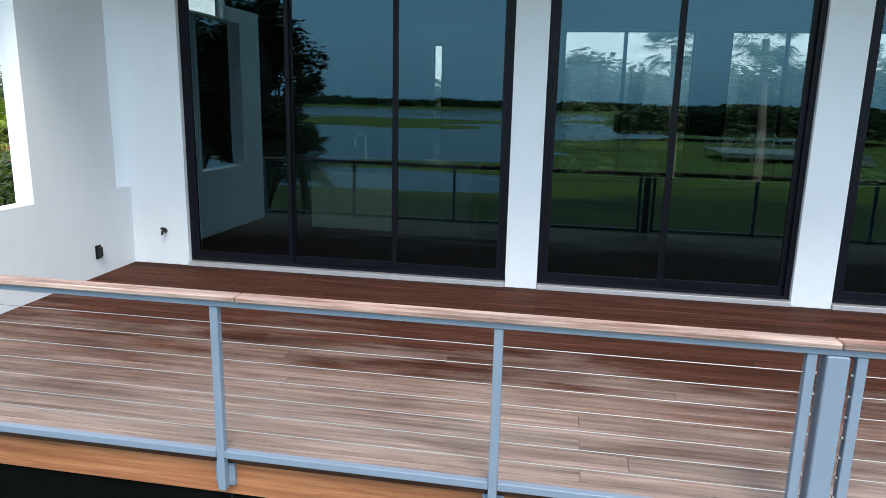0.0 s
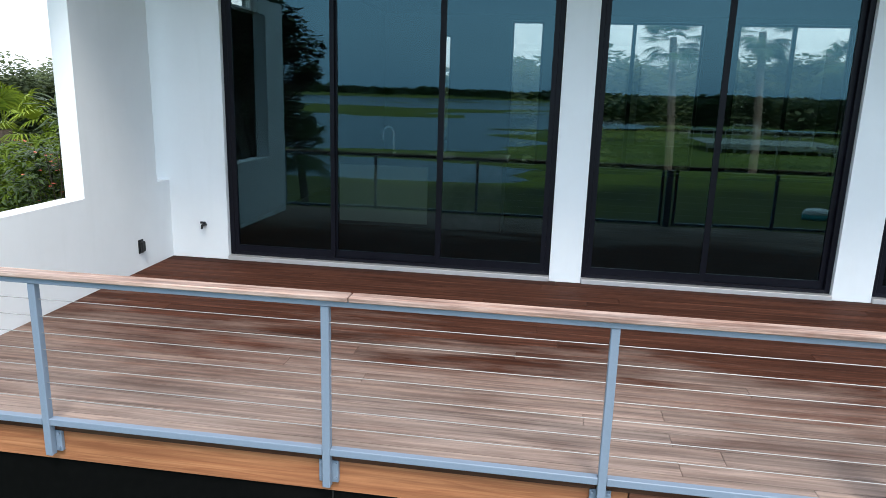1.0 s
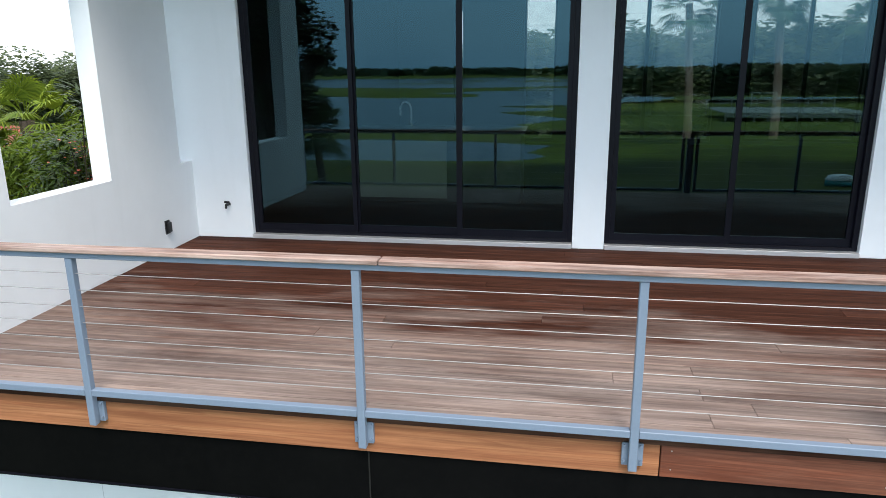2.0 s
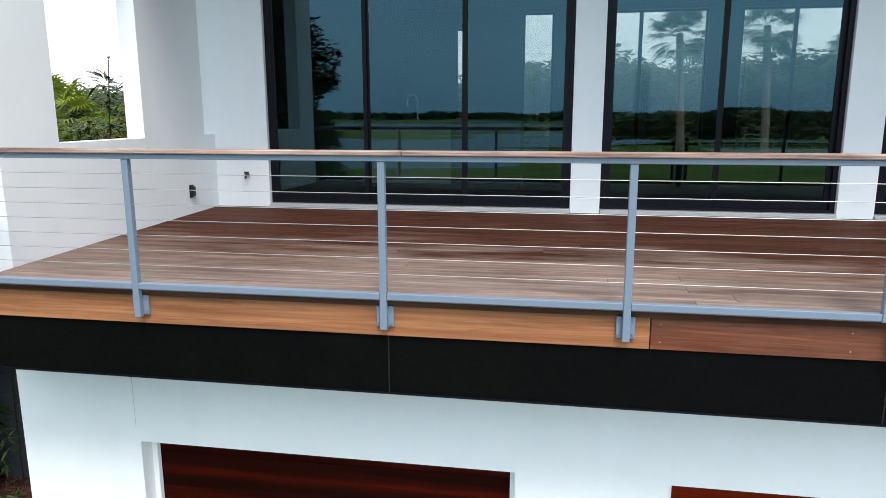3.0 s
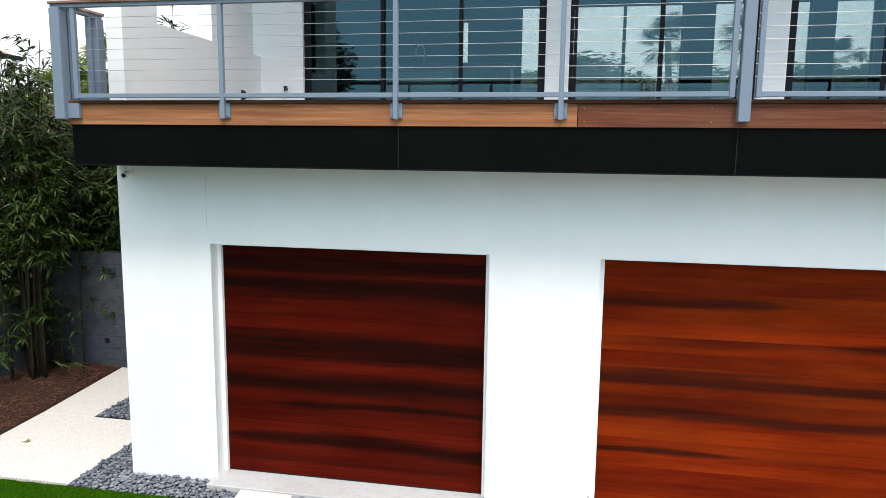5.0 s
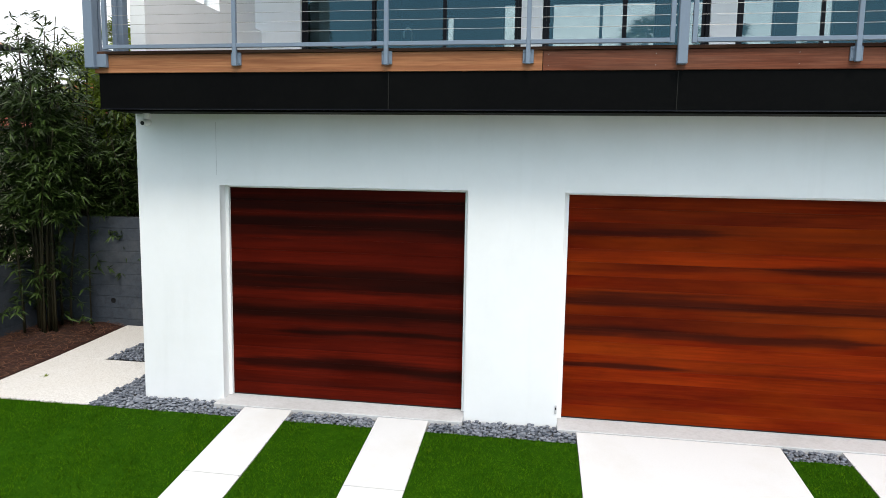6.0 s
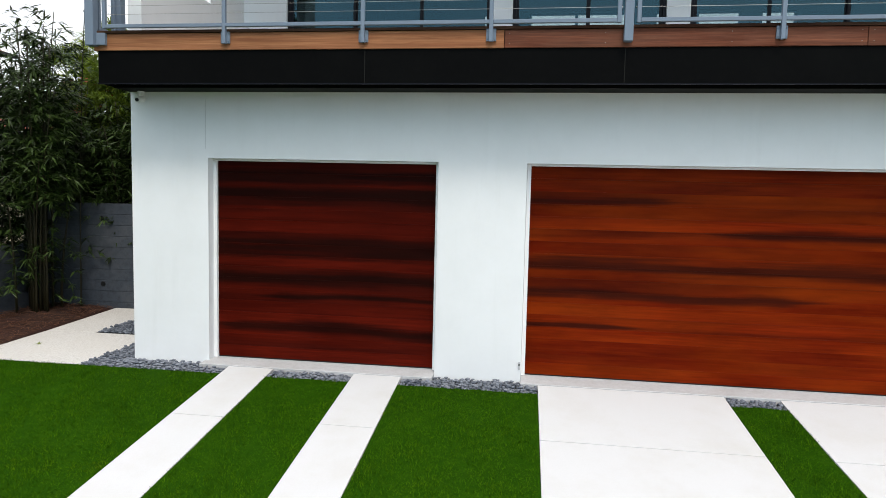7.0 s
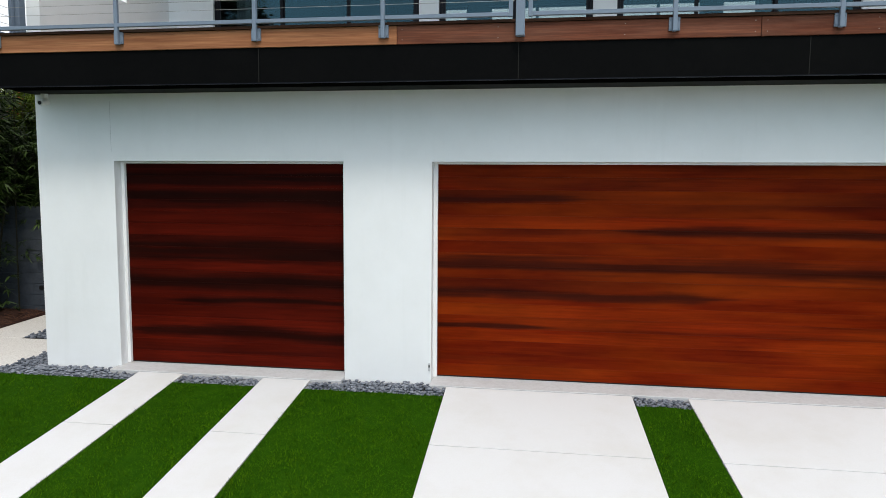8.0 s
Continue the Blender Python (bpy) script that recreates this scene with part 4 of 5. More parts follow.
def bamboo(x, y, height, seed, culms=9, spread=0.6, twigs=52, leaf=0.18, bare=0.9):
    """A clump of leaning culms, leafy above the height called bare and thinly so below it."""
    rng = random.Random(seed)
    t = thing("bamboo", "tall clump of green bamboo with drooping narrow leaves", "bamboo", group="bamboo clumps", at=(x, y, 0))
    V, F = [], []
    for c in range(culms):
        a, r = rng.uniform(0, 6.28), spread * math.sqrt(rng.random()) * 0.9
        h = height * rng.uniform(0.72, 1.0)
        lean = Vector((math.cos(a), math.sin(a), 0)) * rng.uniform(0.15, 0.7) * spread
        base = Vector((r * math.cos(a), r * math.sin(a), -0.05))
        pts = []
        for k in range(9):
            s = k / 8
            pts.append(base + lean * (s ** 2.2) * 1.7 + Vector((0, 0, h * s)))
        part("culm", tube([tuple(p) for p in pts], [0.02 * (1 - 0.85 * k / 8) + 0.003 for k in range(9)], 6), CULM, t, smooth=True)
        for q in range(twigs):
            s = 0.1 + 0.9 * (q + rng.random()) / twigs
            if s * h < bare and rng.random() > 0.1:
                continue
            k = min(7, int(s * 8))
            p = pts[k].lerp(pts[k + 1], s * 8 - k)
            ta = rng.uniform(0, 6.28)
            td = Vector((math.cos(ta), math.sin(ta), rng.uniform(0.1, 0.7))).normalized()
            tl = rng.uniform(0.2, 0.75) * (1.15 - 0.45 * s)
            for tip, count in ((1.0, 7), (rng.uniform(0.45, 0.75), 4)):
                lp = p + td * tl * tip + Vector((0, 0, -0.16 * tip * tip))
                for u in range(count):
                    la = ta + rng.gauss(0, 1.1)
                    ld = Vector((math.cos(la), math.sin(la), rng.gauss(-0.1, 0.45))).normalized()
                    sd = ld.cross(Vector((0, 0, 1))).normalized()
                    tw = rng.uniform(-0.7, 0.7)
                    sd = (sd * math.cos(tw) + ld.cross(sd) * math.sin(tw)).normalized()
                    leaf_quad(V, F, lp, ld, sd, leaf * rng.uniform(0.6, 1.25), 0.0165 * rng.uniform(0.8, 1.3), rng.uniform(0.05, 0.35))
    part("foliage", raw_mesh("foliage", V, F, LEAF), LEAF, t, "narrow green leaves")


def fan_palm(x, y, z, height, seed, fronds=26, size=0.95, label="sabal palm with a round crown of fan leaves", mat=LEAF_SABAL):
    rng = random.Random(seed)
    t = thing("palm_tree", label, "palm", group="palm trees", at=(x, y, z))
    pts = [(0.15 * math.sin(k * 0.5), 0.1 * math.cos(k * 0.4), height * k / 8) for k in range(9)]
    part("trunk", tube(pts, [0.16 - 0.05 * k / 8 for k in range(9)], 10), BARK, t)
    top = Vector(pts[-1])
    V, F = [], []
    for k in range(fronds):
        a = k * 2.399 + rng.uniform(-0.2, 0.2)
        el = rng.uniform(-0.75, 1.2)
        d = Vector((math.cos(a) * math.cos(el), math.sin(a) * math.cos(el), math.sin(el)))
        pl = size * rng.uniform(0.8, 1.15)
        c = top + d * pl + Vector((0, 0, -0.15 * pl))
        sd = d.cross(Vector((0, 0, 1))).normalized()
        up = sd.cross(d).normalized()
        b0 = len(V)
        V += [tuple(top), tuple(c + sd * 0.015), tuple(c - sd * 0.015)]
        F.append((b0, b0 + 1, b0 + 2))
        for q in range(22):
            g = -1.9 + 3.8 * q / 21
            ld = (d * math.cos(g) + sd * math.sin(g)).normalized()
            ln = size * (0.85 - 0.22 * abs(g) / 1.9) * rng.uniform(0.85, 1.1)
            w = (up * 0.3 + (sd * math.cos(g) - d * math.sin(g))).normalized() * 0.028 * size
            droop = Vector((0, 0, -0.32 * ln))
            b0 = len(V)
            V += [tuple(c), tuple(c + ld * ln * 0.55 + w), tuple(c + ld * ln * 0.55 - w), tuple(c + ld * ln + droop)]
            F += [(b0, b0 + 1, b0 + 2), (b0 + 1, b0 + 3, b0 + 2)]
    part("crown", raw_mesh("crown", V, F, mat), mat, t, "green fan leaves")


def feather_palm(x, y, z, height, seed, fronds=22, size=1.5):
    rng = random.Random(seed)
    t = thing("feather_palm", "clump of yellow green feather palms", "palm", group="feather palms", at=(x, y, z))
    V, F = [], []
    for c in range(3):
        bx, by = rng.uniform(-0.35, 0.35), rng.uniform(-0.35, 0.35)
        h = height * rng.uniform(0.8, 1.0)
        part("stem", tube([(bx, by, -0.05), (bx * 1.1, by * 1.1, h * 0.5), (bx * 1.4, by * 1.4, h)], [0.06, 0.05, 0.04], 8), CULM, t)
        top = Vector((bx * 1.4, by * 1.4, h))
        for k in range(fronds // 2):
            a, el = rng.uniform(0, 6.28), rng.uniform(0.2, 1.35)
            hd = Vector((math.cos(a), math.sin(a), 0))
            sd = Vector((-math.sin(a), math.cos(a), 0))
            prev = top
            steps = 16
            for q in range(steps):
                s = (q + 1) / steps
                p = top + hd * size * s * math.cos(el) + Vector((0, 0, size * (s * math.sin(el) - 0.75 * s * s)))
                dirn = (p - prev).normalized()
                for sg in (-1, 1):
                    for rep in (0, 1):
                        ln = 0.34 * math.sin(math.pi * min(0.95, 0.12 + s * 0.85)) * rng.uniform(0.85, 1.15)
                        ld = (sd * sg + dirn * 0.7 + Vector((0, 0, 0.25))).normalized()
                        b0 = len(V)
                        w = dirn * 0.012
                        p2 = p + dirn * 0.04 * rep
                        V += [tuple(p2 - w), tuple(p2 + w), tuple(p2 + ld * ln * 0.6 + w * 0.9), tuple(p2 + ld * ln + Vector((0, 0, -0.14 * ln * 2))), tuple(p2 + ld * ln * 0.6 - w * 0.9)]
                        F.append((b0, b0 + 1, b0 + 2, b0 + 3, b0 + 4))
                prev = p
    part("fronds", raw_mesh("fronds", V, F, LEAF_PALM), LEAF_PALM, t, "yellow green feather leaves")


def broad_tree(x, y, z, height, radius, seed, leaves=7000, leaf=0.13, mat=LEAF_DARK, label="dark green broadleaf tree with an open crown", trunk_h=0.42, clumps=24):
    rng = random.Random(seed)
    t = thing("tree", label, "tree", group="trees", at=(x, y, z))
    h0 = height * trunk_h
    part("trunk", tube([(0, 0, -0.1), (0.06 * height * 0.3, 0, h0 * 0.6), (0.1, 0.05, h0)], [0.05 * height * 0.5, 0.035 * height * 0.5, 0.028 * height * 0.5], 9), BARK, t, smooth=True)
    V, F = [], []
    blobs = []
    for k in range(clumps):
        a, rr = k * 2.399, radius * math.sqrt(rng.random())
        c = Vector((rr * math.cos(a), rr * math.sin(a), h0 + (height - h0) * rng.uniform(0.15, 0.88) * (1 - 0.25 * rr / radius)))
        part("limb", tube([(0.1, 0.05, h0 * 0.92), tuple(Vector((0.1, 0.05, h0)).lerp(c, 0.5) + Vector((0, 0, 0.15))), tuple(c)], [0.07, 0.045, 0.015], 6), BARK, t)
        blobs.append((c, radius * rng.uniform(0.2, 0.42)))
    for k in range(leaves):
        c, r = blobs[rng.randrange(len(blobs))]
        d = Vector((rng.gauss(0, 1), rng.gauss(0, 1), rng.gauss(0, 0.7))).normalized() * r * (rng.random() ** 0.45)
        p = c + d
        a = rng.uniform(0, 6.28)
        ld = Vector((math.cos(a), math.sin(a), rng.uniform(-0.6, 0.4))).normalized()
        sd = Vector((-math.sin(a), math.cos(a), rng.uniform(-0.5, 0.5))).normalized()
        ln = leaf * rng.uniform(0.7, 1.4)
        b0 = len(V)
        V += [tuple(p), tuple(p + ld * ln * 0.5 + sd * ln * 0.35), tuple(p + ld * ln), tuple(p + ld * ln * 0.5 - sd * ln * 0.35)]
        F.append((b0, b0 + 1, b0 + 2, b0 + 3))
    part("crown", raw_mesh("crown", V, F, mat), mat, t, "leafy crown")


def flower_shrub(x, y, height, seed):
    rng = random.Random(seed)
    t = thing("flowering_shrub", "green shrub with red flower heads", "shrub", group="shrubs", at=(x, y, 0))
    V, F, V2, F2 = [], [], [], []
    for k in range(14):
        a, r = rng.uniform(0, 6.28), rng.uniform(0.1, 0.5)
        part("stem", tube([(0, 0, -0.05), (0.5 * r * math.cos(a), 0.5 * r * math.sin(a), height * 0.5), (r * math.cos(a), r * math.sin(a), height * rng.uniform(0.75, 1))], [0.012, 0.009, 0.004], 5), CULM, t)
    for k in range(2600):
        p = Vector((rng.gauss(0, 0.3), rng.gauss(0, 0.3), height * rng.uniform(0.25, 1)))
        a = rng.uniform(0, 6.28)
        d = Vector((math.cos(a), math.sin(a), rng.uniform(-0.3, 0.5))).normalized()
        s = d.cross(Vector((0, 0, 1))).normalized()
        if rng.random() < 0.3 and p.z > height * 0.8 and p.x > 0.1:
            leaf_quad(V2, F2, p, d, s, 0.06, 0.02, 0.1)
        else:
            leaf_quad(V, F, p, d, s, 0.11, 0.022, 0.3)
    part("foliage", raw_mesh("foliage", V, F, LEAF), LEAF, t)
    part("flowers", raw_mesh("flowers", V2, F2, FLOWER), FLOWER, t, "red flower heads")


def hedge_bush(x, y, height, radius, seed):
    """A dense bush: stems and an uneven dome of drooping narrow leaves."""
    rng = random.Random(seed)
    t = thing("hedge_bush", "dense bright green hedge bush with drooping narrow leaves", "shrub", group="hedge bushes", at=(x, y, 0))
    for k in range(9):
        a, r = 0.7 * k, radius * rng.uniform(0.2, 0.6)
        part("stem", tube([(0.1 * math.cos(a), 0.1 * math.sin(a), -0.05), (0.5 * r * math.cos(a), 0.5 * r * math.sin(a), height * 0.5), (r * math.cos(a), r * math.sin(a), height * 0.85)], [0.02, 0.014, 0.005], 5), CULM, t)
    V, F = [], []
    for k in range(1500):
        a, e = rng.uniform(0, 6.28), math.asin(rng.uniform(-0.75, 1))
        lump = 0.8 + 0.35 * noise.noise(Vector((3 * math.cos(a) * math.cos(e) + seed, 3 * math.sin(a) * math.cos(e), 3 * e)))
        u = rng.uniform(0.72, 1.0) * lump
        c = Vector((radius * u * math.cos(a) * math.cos(e), radius * u * math.sin(a) * math.cos(e), height - 1.5 + 1.5 * u * math.sin(e)))
        for q in range(6):
            b = a + rng.gauss(0, 1.0)
            d = Vector((math.cos(b), math.sin(b), rng.gauss(0.25, 0.4))).normalized()
            sd = d.cross(Vector((rng.gauss(0, 0.4), rng.gauss(0, 0.4), 1))).normalized()
            leaf_quad(V, F, c, d, sd, rng.uniform(0.1, 0.2), 0.015, rng.uniform(0.2, 0.6))
    part("foliage", raw_mesh("foliage", V, F, LEAF_HEDGE), LEAF_HEDGE, t, "bright green drooping leaves")


for k, (x, y, h, r) in enumerate(((-3.35, 4.75, 5.05, 0.75), (-2.75, 5.0, 5.1, 0.75), (-4.1, 5.3, 4.9, 0.8), (-3.3, 5.9, 5.2, 0.8))):
    hedge_bush(x, y, h, r, 130 + k)
# the last two clumps are added out of view to block sky light
for k, (x, y, h, bare) in enumerate(((-3.62, 2.7, 3.5, 1.9), (-3.6, 3.75, 4.0, 1.3), (-2.2, 4.0, 4.0, 0.9), (-1.4, 3.95, 4.4, 0.9), (-3.2, 5.0, 4.2, 0.9), (-2.5, 5.6, 4.4, 0.9),
                                     (-4.8, 2.9, 2.8, 0.7), (-4.4, 4.4, 4.0, 0.9), (-3.1, 6.6, 4.8, 0.9), (-1.3, 5.6, 4.6, 0.9), (-5.3, 3.8, 3.4, 0.9), (-4.2, 5.7, 4.2, 0.9),
                                     (-5.2, 5.6, 4.0, 0.9), (-3.8, 7.0, 4.8, 0.9), (-2.9, 4.6, 4.0, 0.9), (-4.5, 0.9, 4.2, 0.9), (-4.4, 0.0, 4.0, 0.9))):
    bamboo(x, y, h, 20 + k, twigs=58, bare=bare)
bamboo(-3.4, 2.6, 5.1, 90, culms=16, spread=0.4, twigs=74, leaf=0.2, bare=1.9)
bamboo(-2.1, 4.75, 5.7, 91, culms=7, spread=0.42, twigs=74)


def bamboo_shoot(x, y, height, seed, tuft=0.0):
    """A single bare new culm that stands above the clumps, with small tufts at its nodes."""
    rng = random.Random(seed)
    t = thing("bamboo_shoot", "single thin new bamboo shoot above the hedge", "bamboo", group="bamboo shoots", at=(x, y, 0))
    pts = [(0.08 * (k / 12) ** 2 * 3, 0.03 * k / 12, -0.05 + height * k / 12) for k in range(13)]
    part("culm", tube(pts, [0.014 - 0.0085 * k / 12 for k in range(13)], 6), CULM, t)
    for k in range(8, 13):
        V, F = [], []
        for q in range(4):
            a = rng.uniform(0, 6.28)
            d = Vector((math.cos(a) * 0.5, math.sin(a) * 0.5, 0.9)).normalized()
            leaf_quad(V, F, Vector(pts[k]), d, d.cross(Vector((0, 0, 1))).normalized(), 0.075, 0.012, 0.0)
        part("node_tuft", raw_mesh("node_tuft", V, F, LEAF), LEAF, t)
    for q in range(44 if tuft else 0):
        V, F = [], []
        a, p = 2.4 * q, Vector((0.2 + rng.gauss(0, 0.05), 0.03 + rng.gauss(0, 0.05), tuft - 0.4 * rng.random() ** 1.5))
        d = Vector((math.cos(a), math.sin(a), rng.uniform(-0.3, 1.0))).normalized()
        leaf_quad(V, F, p, d, d.cross(Vector((0, 0, 1))).normalized(), rng.uniform(0.22, 0.36), 0.024, rng.uniform(0.1, 0.35))
        part("leaf", raw_mesh("leaf", V, F, LEAF), LEAF, t)


bamboo_shoot(-3.0, 3.12, 6.1, 61)
bamboo_shoot(-1.83, 3.71, 5.62, 62, tuft=5.36)
for k, (x, y, h) in enumerate(((-4.2, 6.6, 4.3), (-3.4, 6.0, 4.2))):
    feather_palm(x, y, 0, h, 50 + k)
for k, (x, y, h) in enumerate(((-4.05, 5.9, 4.85), (-4.75, 5.5, 4.3))):
    fan_palm(x, y, 0, h, 34 + k, fronds=40, size=0.55, label="low fan palm with yellow green spiky leaves above the bamboo", mat=LEAF_PALM)
flower_shrub(-3.9, 4.15, 4.1, 71)
flower_shrub(-2.25, 4.3, 4.85, 72)
for k, (x, y, h, r) in enumerate(((-25, 30, 7.3, 4.2), (-20, 33, 7.0, 4.0), (-29, 26, 7.2, 4.4), (-15, 35, 7.5, 4.0), (-33, 21, 7.3, 4.4), (-10, 36, 7.6, 4.2), (-36, 15, 7.2, 4.4))):
    broad_tree(x, y, 0, h, r, 80 + k, 34000, 0.27, mat=LEAF_FAR, label="broadleaf tree behind the garden, leaves paled for haze", trunk_h=0.22)
# behind the house, seen through the rooms
fan_palm(7.85, 20.0, 0, 7.45, 31, fronds=42, size=0.68)
fan_palm(10.65, 20.5, 0, 7.7, 32, fronds=42, size=0.68)
fan_palm(13.6, 21.0, 0, 6.9, 33, fronds=42, size=0.68)
for k, (x, y, h, r) in enumerate(((5.0, 24, 8.2, 2.9), (9.0, 26, 7.6, 3.0), (13.0, 25, 8.3, 3.1), (2.0, 25, 7.5, 2.7), (16.5, 25, 8.3, 3.1), (-0.6, 26, 7.6, 2.6), (6.9, 29, 8.3, 3.2), (11, 30, 8.0, 3.2), (20, 27, 8.4, 3.3))):
    broad_tree(x, y, 0, h, r, 100 + k, 40000, 0.27, mat=LEAF_FAR, label="broadleaf tree behind the house, leaves paled for haze", trunk_h=0.2, clumps=48)
# on the river side, mirrored in the glass
fan_palm(-6.3, -12.4, -0.75, 10.3, 41, size=1.2)
fan_palm(-3.8, -12.0, -0.75, 4.5, 42, fronds=40, size=0.8)
broad_tree(-5.5, -12.6, -0.75, 11.6, 1.9, 120, 20000, 0.2, trunk_h=0.22, clumps=44)
broad_tree(-9.6, -15.0, -0.85, 11.5, 3.2, 121, 36000, 0.3, trunk_h=0.25)


def far_woods():
    """The distant tree line across the marsh, as many small clumps."""
    rng = random.Random(77)
    V, F = [], []
    for k in range(5200):
        x = rng.uniform(-1400, 1400)
        y = -rng.uniform(560, 660)
        hgt = 5 + 2.6 * noise.noise(Vector((x / 60, 0, 0))) + rng.uniform(-1, 1.5)
        r = rng.uniform(2.2, 4.5)
        for q in range(4):
            a = rng.uniform(0, 6.28)
            c = Vector((x + r * math.cos(a), y + r * math.sin(a), -1 + rng.uniform(0.25, 1) * hgt))
            b0 = len(V)
            V += [tuple(c + Vector((rng.uniform(-r, r), rng.uniform(-r, r), rng.uniform(-r, r) * 0.7))) for u in range(4)]
            F += [(b0, b0 + 1, b0 + 2), (b0, b0 + 2, b0 + 3), (b0, b0 + 1, b0 + 3), (b0 + 1, b0 + 2, b0 + 3)]
    for k in range(15000):
        x = 15 + 155 * rng.random() ** 1.3
        y = -rng.uniform(128, 150) - 0.25 * max(0, 30 - x)
        r = rng.uniform(0.35, 0.8)
        hgt = 6.0 + 1.6 * noise.noise(Vector((x / 9, 5, 0))) + 0.9 * noise.noise(Vector((x / 3, 8, 0)))
        hgt *= min(1, 0.7 + (x - 15) / 18)
        for q in range(4):
            c = Vector((x + rng.uniform(-r, r), y + rng.uniform(-r, r), -1 + rng.uniform(0.2, 1) * hgt))
            b0 = len(V)
            V += [tuple(c + Vector((rng.uniform(-r, r), rng.uniform(-r, r), rng.uniform(-r, r) * 0.7))) for u in range(4)]
            F += [(b0, b0 + 1, b0 + 2), (b0, b0 + 2, b0 + 3), (b0, b0 + 1, b0 + 3), (b0 + 1, b0 + 2, b0 + 3)]
    o = part("far_woods", raw_mesh("far_woods", V, F, LEAF_DARK), LEAF_DARK)
    tagged(o, "distant dark tree line across the marsh", "trees", kind="stuff")


far_woods()


def weed(x, y, z, seed):
    rng = random.Random(seed)
    V, F = [], []
    for k in range(20):
        a = rng.uniform(0, 6.28)
        d = Vector((math.cos(a), math.sin(a), rng.uniform(0.3, 1.6))).normalized()
        leaf_quad(V, F, Vector((rng.uniform(-0.015, 0.015), rng.uniform(-0.015, 0.015), -0.003)), d, d.cross(Vector((0, 0, 1))).normalized(), rng.uniform(0.03, 0.075), 0.005, 0.3)
    t = thing("weed", "small green weed growing from the path joint", "weed", at=(x, y, z))
    part("leaves", raw_mesh("leaves", V, F, LEAF_PALM), LEAF_PALM, t)


weed(-1.7, 0.47, 0.005, 5)


def dock():
    t = thing("dock", "pale timber dock with posts and rails in the marsh", "dock", at=(31, -84, 0.1))
    for k in range(24):
        part("plank", box(-8.2, 8.2, -6 + 0.5 * k, -5.53 + 0.5 * k, 0.0, 0.08), DOCKWOOD, t)
    part("skirt", box(-8.2, 8.2, 6.01, 6.07, -0.5, 0.06), DOCKWOOD, t)
    for k in range(11):
        x = -8 + 16 * k / 10
        part("post", box(x - 0.07, x + 0.07, -6.2, -6.02, -2.2, 1.15), DOCKWOOD, t)
        part("post", box(x - 0.1, x + 0.1, 5.75, 5.95, -2.2, -0.005), DOCKWOOD, t)
    for z in (0.55, 1.02):
        part("rail", box(-8.2, 8.2, -6.3, -6.21, z, z + 0.1), DOCKWOOD, t)
    for x in (-2.6, 0.4):
        part("gate_post", box(x - 0.08, x + 0.08, -5.0, -4.85, 0.081, 1.9), DOCKWOOD, t)
    part("gate_beam", box(-2.7, 0.5, -5.0, -4.85, 1.901, 2.05), DOCKWOOD, t)
    for k in range(5):
        part("step", box(5.6, 8.0, 6.1 + 0.45 * k, 6.5 + 0.45 * k, -0.14 - 0.16 * k, -0.06 - 0.16 * k), DOCKWOOD, t)


def dinghy():
    """A small boat lying on the lawn, mirrored in the glass."""
    t = thing("dinghy", "small white and turquoise dinghy lying on the lawn", "boat", at=(19.6, -32.5, -1.12))
    for nm, z0, z1, wide, mat, lab in (("hull", 0.0, 0.36, 0.42, TEAL, "turquoise hull"), ("cover", 0.362, 0.68, 0.44, WHITEPLASTIC, "white cover")):
        bm = bmesh.new()
        rings = []
        for k in range(11):
            u = -1 + 2 * k / 10
            w = wide * math.sqrt(max(0.02, 1 - u * u))
            top = z0 + (z1 - z0) * (0.25 + 0.75 * math.sqrt(max(0.0, 1 - u * u))) if nm == "cover" else z1
            rings.append([bm.verts.new((u * 0.85, v * w * q, z)) for v, q, z in ((-1, 0.7 if nm == "hull" else 1, z0), (-1, 1 if nm == "hull" else 0.6, top), (1, 1 if nm == "hull" else 0.6, top), (1, 0.7 if nm == "hull" else 1, z0))])
        for p, q in zip(rings, rings[1:]):
            for k in range(4):
                bm.faces.new((p[k], q[k], q[(k + 1) % 4], p[(k + 1) % 4]))
        bm.faces.new(rings[0][::-1])
        bm.faces.new(rings[-1])
        bmesh.ops.recalc_face_normals(bm, faces=bm.faces)
        part(nm, bm, mat, t, lab, smooth=True)


dinghy()
dock()


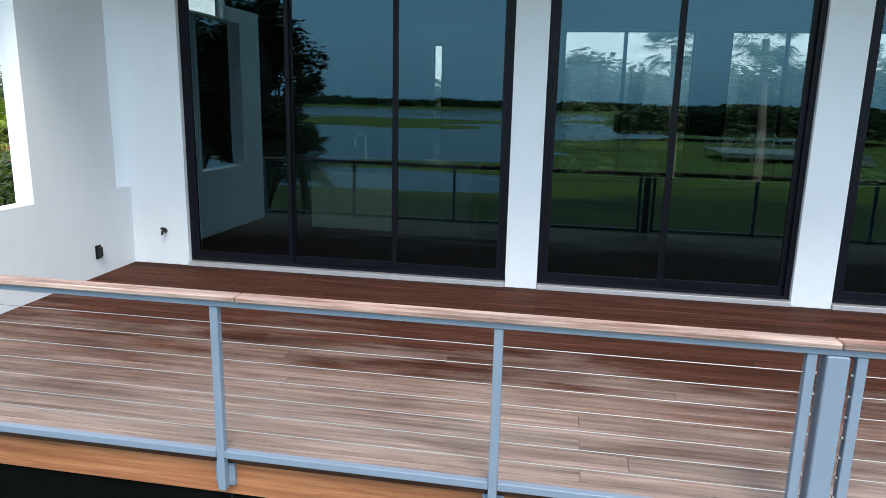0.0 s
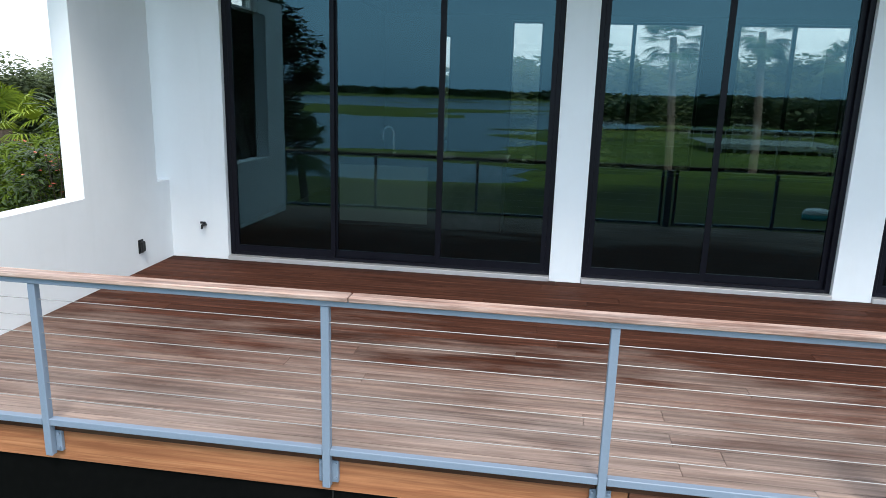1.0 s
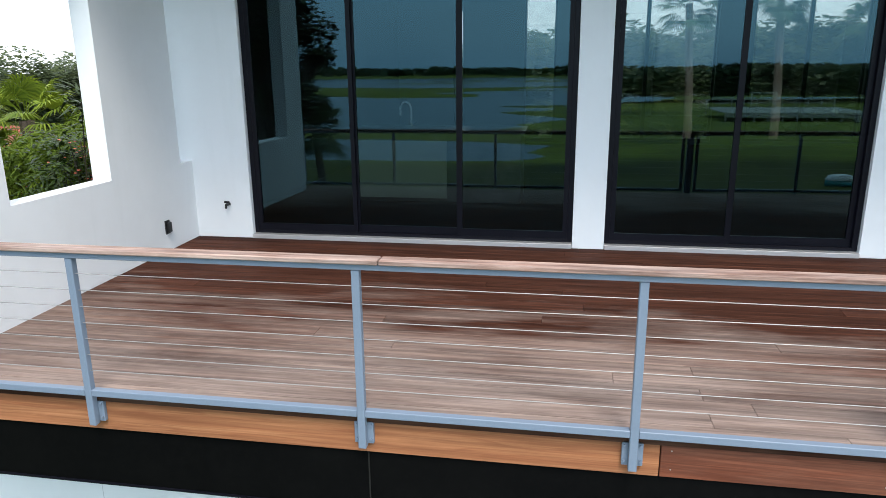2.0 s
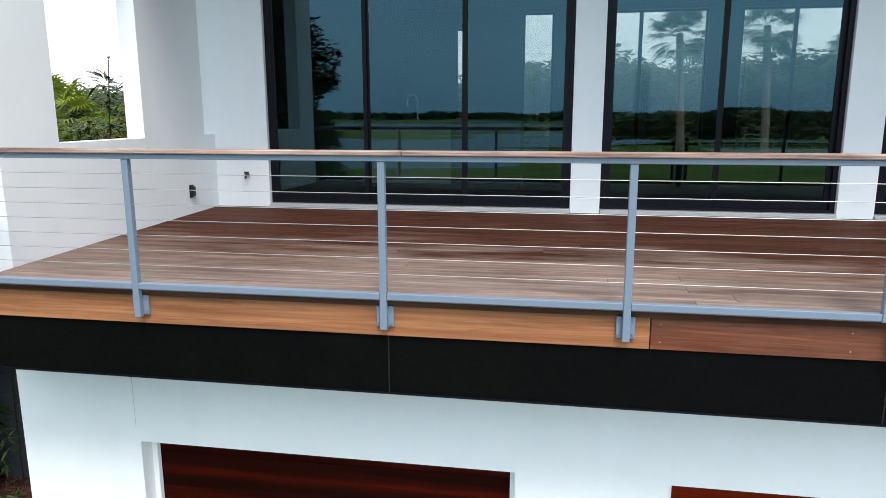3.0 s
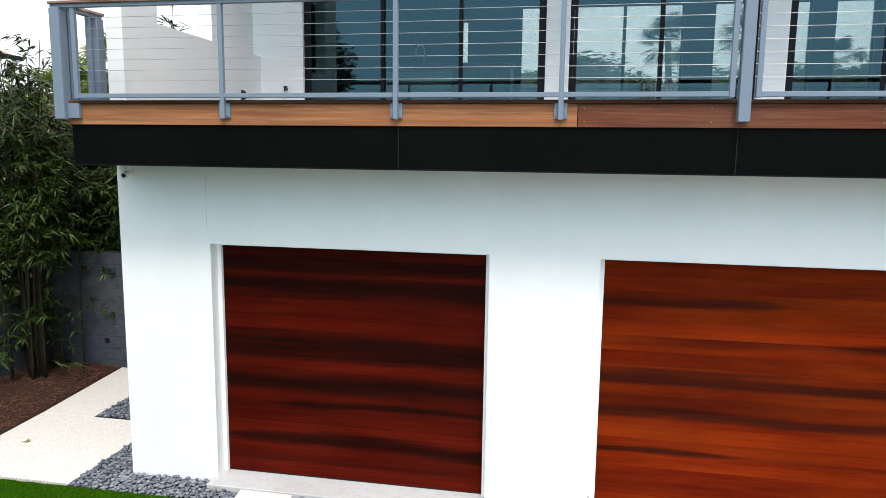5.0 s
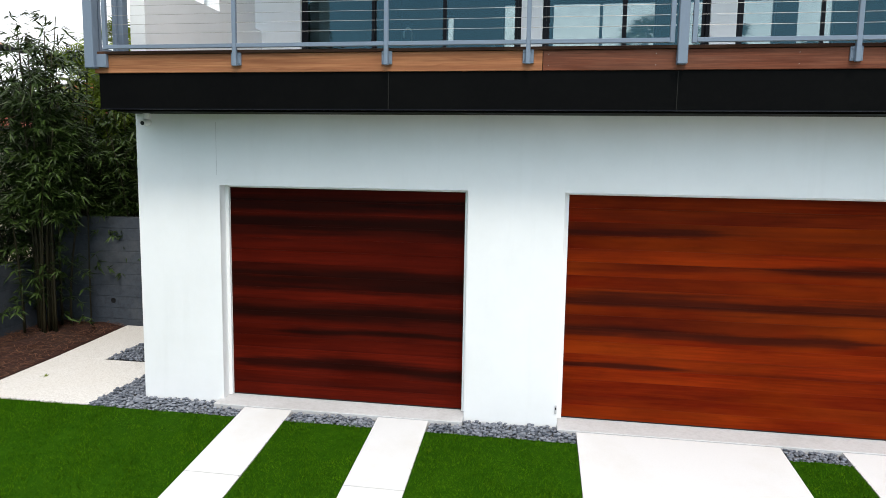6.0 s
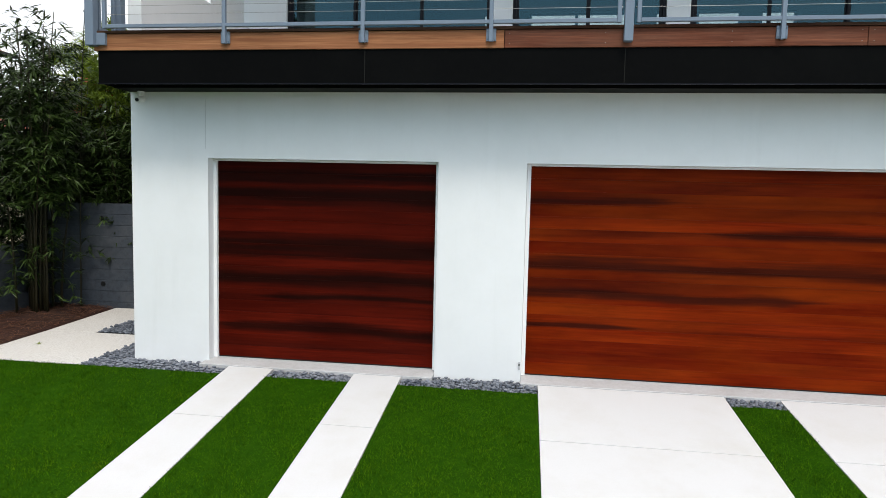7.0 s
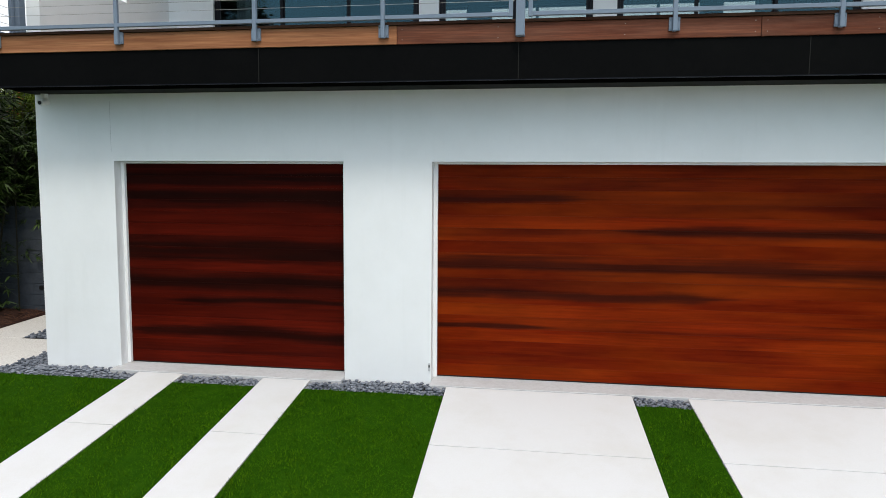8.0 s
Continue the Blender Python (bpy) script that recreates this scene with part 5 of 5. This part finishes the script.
def neighbour_house():
    t = thing("house", "neighbouring beige house with a clay tiled hip roof behind the bamboo", "house", at=(-15.5, 6.7, 0))
    part("wall", box(-4, 3.6, -4.6, 4.4, -0.2, 5.95), BEIGE, t)
    bm = bmesh.new()
    a = [bm.verts.new(p) for p in ((-4.7, -5.3, 6.0), (4.2, -5.3, 6.0), (4.2, 5.0, 6.0), (-4.7, 5.0, 6.0), (-0.25, -1.2, 8.1), (-0.25, 1.0, 8.1))]
    for f in ((0, 1, 4), (1, 2, 5, 4), (2, 3, 5), (3, 0, 4, 5), (3, 2, 1, 0)):
        bm.faces.new([a[q] for q in f])
    part("roof", bm, ROOF, t, "clay tiled hip roof")
    for y in (-2.9, 0.1, 2.4):
        for z in (0.9, 4.1):
            w = part("window", box(3.602, 3.66, y - 0.5, y + 0.5, z, z + 1.4), FRAME, t)
            part("pane", box(3.661, 3.668, y - 0.44, y + 0.44, z + 0.06, z + 1.34), GLASS, w)
    part("gutter", box(4.2, 4.3, -5.3, 5.0, 5.9, 6.02), FRAME, t)
    part("soffit", box(3.601, 4.195, -5.2, 4.9, 5.955, 5.995), FRAME, t)
    # low wing in front with a red tiled lean-to roof
    part("wing_wall", box(3.601, 5.3, -2.0, 7.4, -0.2, 3.5), BEIGE, t)
    for k in range(32):
        y = -2.2 + 0.305 * k
        bm = box(3.605, 5.75, y, y + 0.27, 0.0, 0.09, 0.03)
        for v in bm.verts:
            v.co.z += 4.0 - 0.2 * (v.co.x - 3.6)
        part("roof_tile_row", bm, REDTILE, t)
    part("wing_soffit", box(3.605, 5.6, -2.2, 7.5, 3.505, 3.56), FRAME, t)


neighbour_house()


# ---- pieces: deck boards, fascia boards, pebbles ----
def decking():
    d = thing("deck", "reddish brown hardwood deck boards, bleached in front, roof shade coloured in behind", "deck", kind="structure")
    part("joists", box(DECK_LEFT + 0.04, WALL_END, DECK_FRONT + 0.03, BACK_Y - 0.005, 3.741, 3.815), BLACK, d)
    rng = random.Random(2)
    w = 0.1395
    n = int((BACK_Y - DECK_FRONT) / w) + 1
    for k in range(n):
        y0 = DECK_FRONT - 0.012 + k * w
        y1 = min(y0 + w - 0.0065, BACK_Y - 0.004)
        if y1 - y0 < 0.03:
            continue
        left = DECK_LEFT - 0.005 if y1 < -0.25 else SIDE_IN + 0.003
        cuts = [left]
        x = 4.77 if k in (1, 3, 5) else rng.uniform(1.0, 4.6) if k % 2 else rng.uniform(2.5, 5.5)
        while x < WALL_END - 0.8:
            cuts.append(x)
            x += rng.choice((4.27, 4.88, 5.5))
        cuts.append(WALL_END)
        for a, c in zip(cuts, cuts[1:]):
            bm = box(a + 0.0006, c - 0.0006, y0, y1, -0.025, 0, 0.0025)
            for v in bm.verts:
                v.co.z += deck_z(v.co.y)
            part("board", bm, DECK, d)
    # thin strip added for the dark, shadowed line above the fascia
    part("edge_strip", box(DECK_LEFT, WALL_END, DECK_FRONT - 0.024, DECK_FRONT - 0.013, 3.829, deck_z(DECK_FRONT) - 0.003, 0.002), SHADOW_EDGE, d, "brown edge strip, coloured darker for the shadow at the deck front")
    f = thing("wood_fascia", "wooden fascia boards along the deck edge", "fascia", kind="structure")
    for a, c, m in ((DECK_LEFT, 4.504, CEDAR), (4.509, 7.93, REDWOOD), (7.935, 11.2, REDWOOD), (11.205, WALL_END, REDWOOD)):
        b = part("board", box(a, c, DECK_FRONT, DECK_FRONT + 0.028, 3.647, 3.828, 0.003), m, f)
        for x in (a + 0.05, a + 1.0, a + 2.2, c - 0.05) if m is REDWOOD else ():
            for z in (3.69, 3.79):
                part("screw", tube([(x, DECK_FRONT + 0.002, z), (x, DECK_FRONT - 0.001, z)], 0.004, 6), CABLE, b)
    part("end_board", box(DECK_LEFT, DECK_LEFT + 0.028, DECK_FRONT + 0.029, BACK_Y, 3.647, 3.828, 0.003), CEDAR, f)


decking()
pebbles()
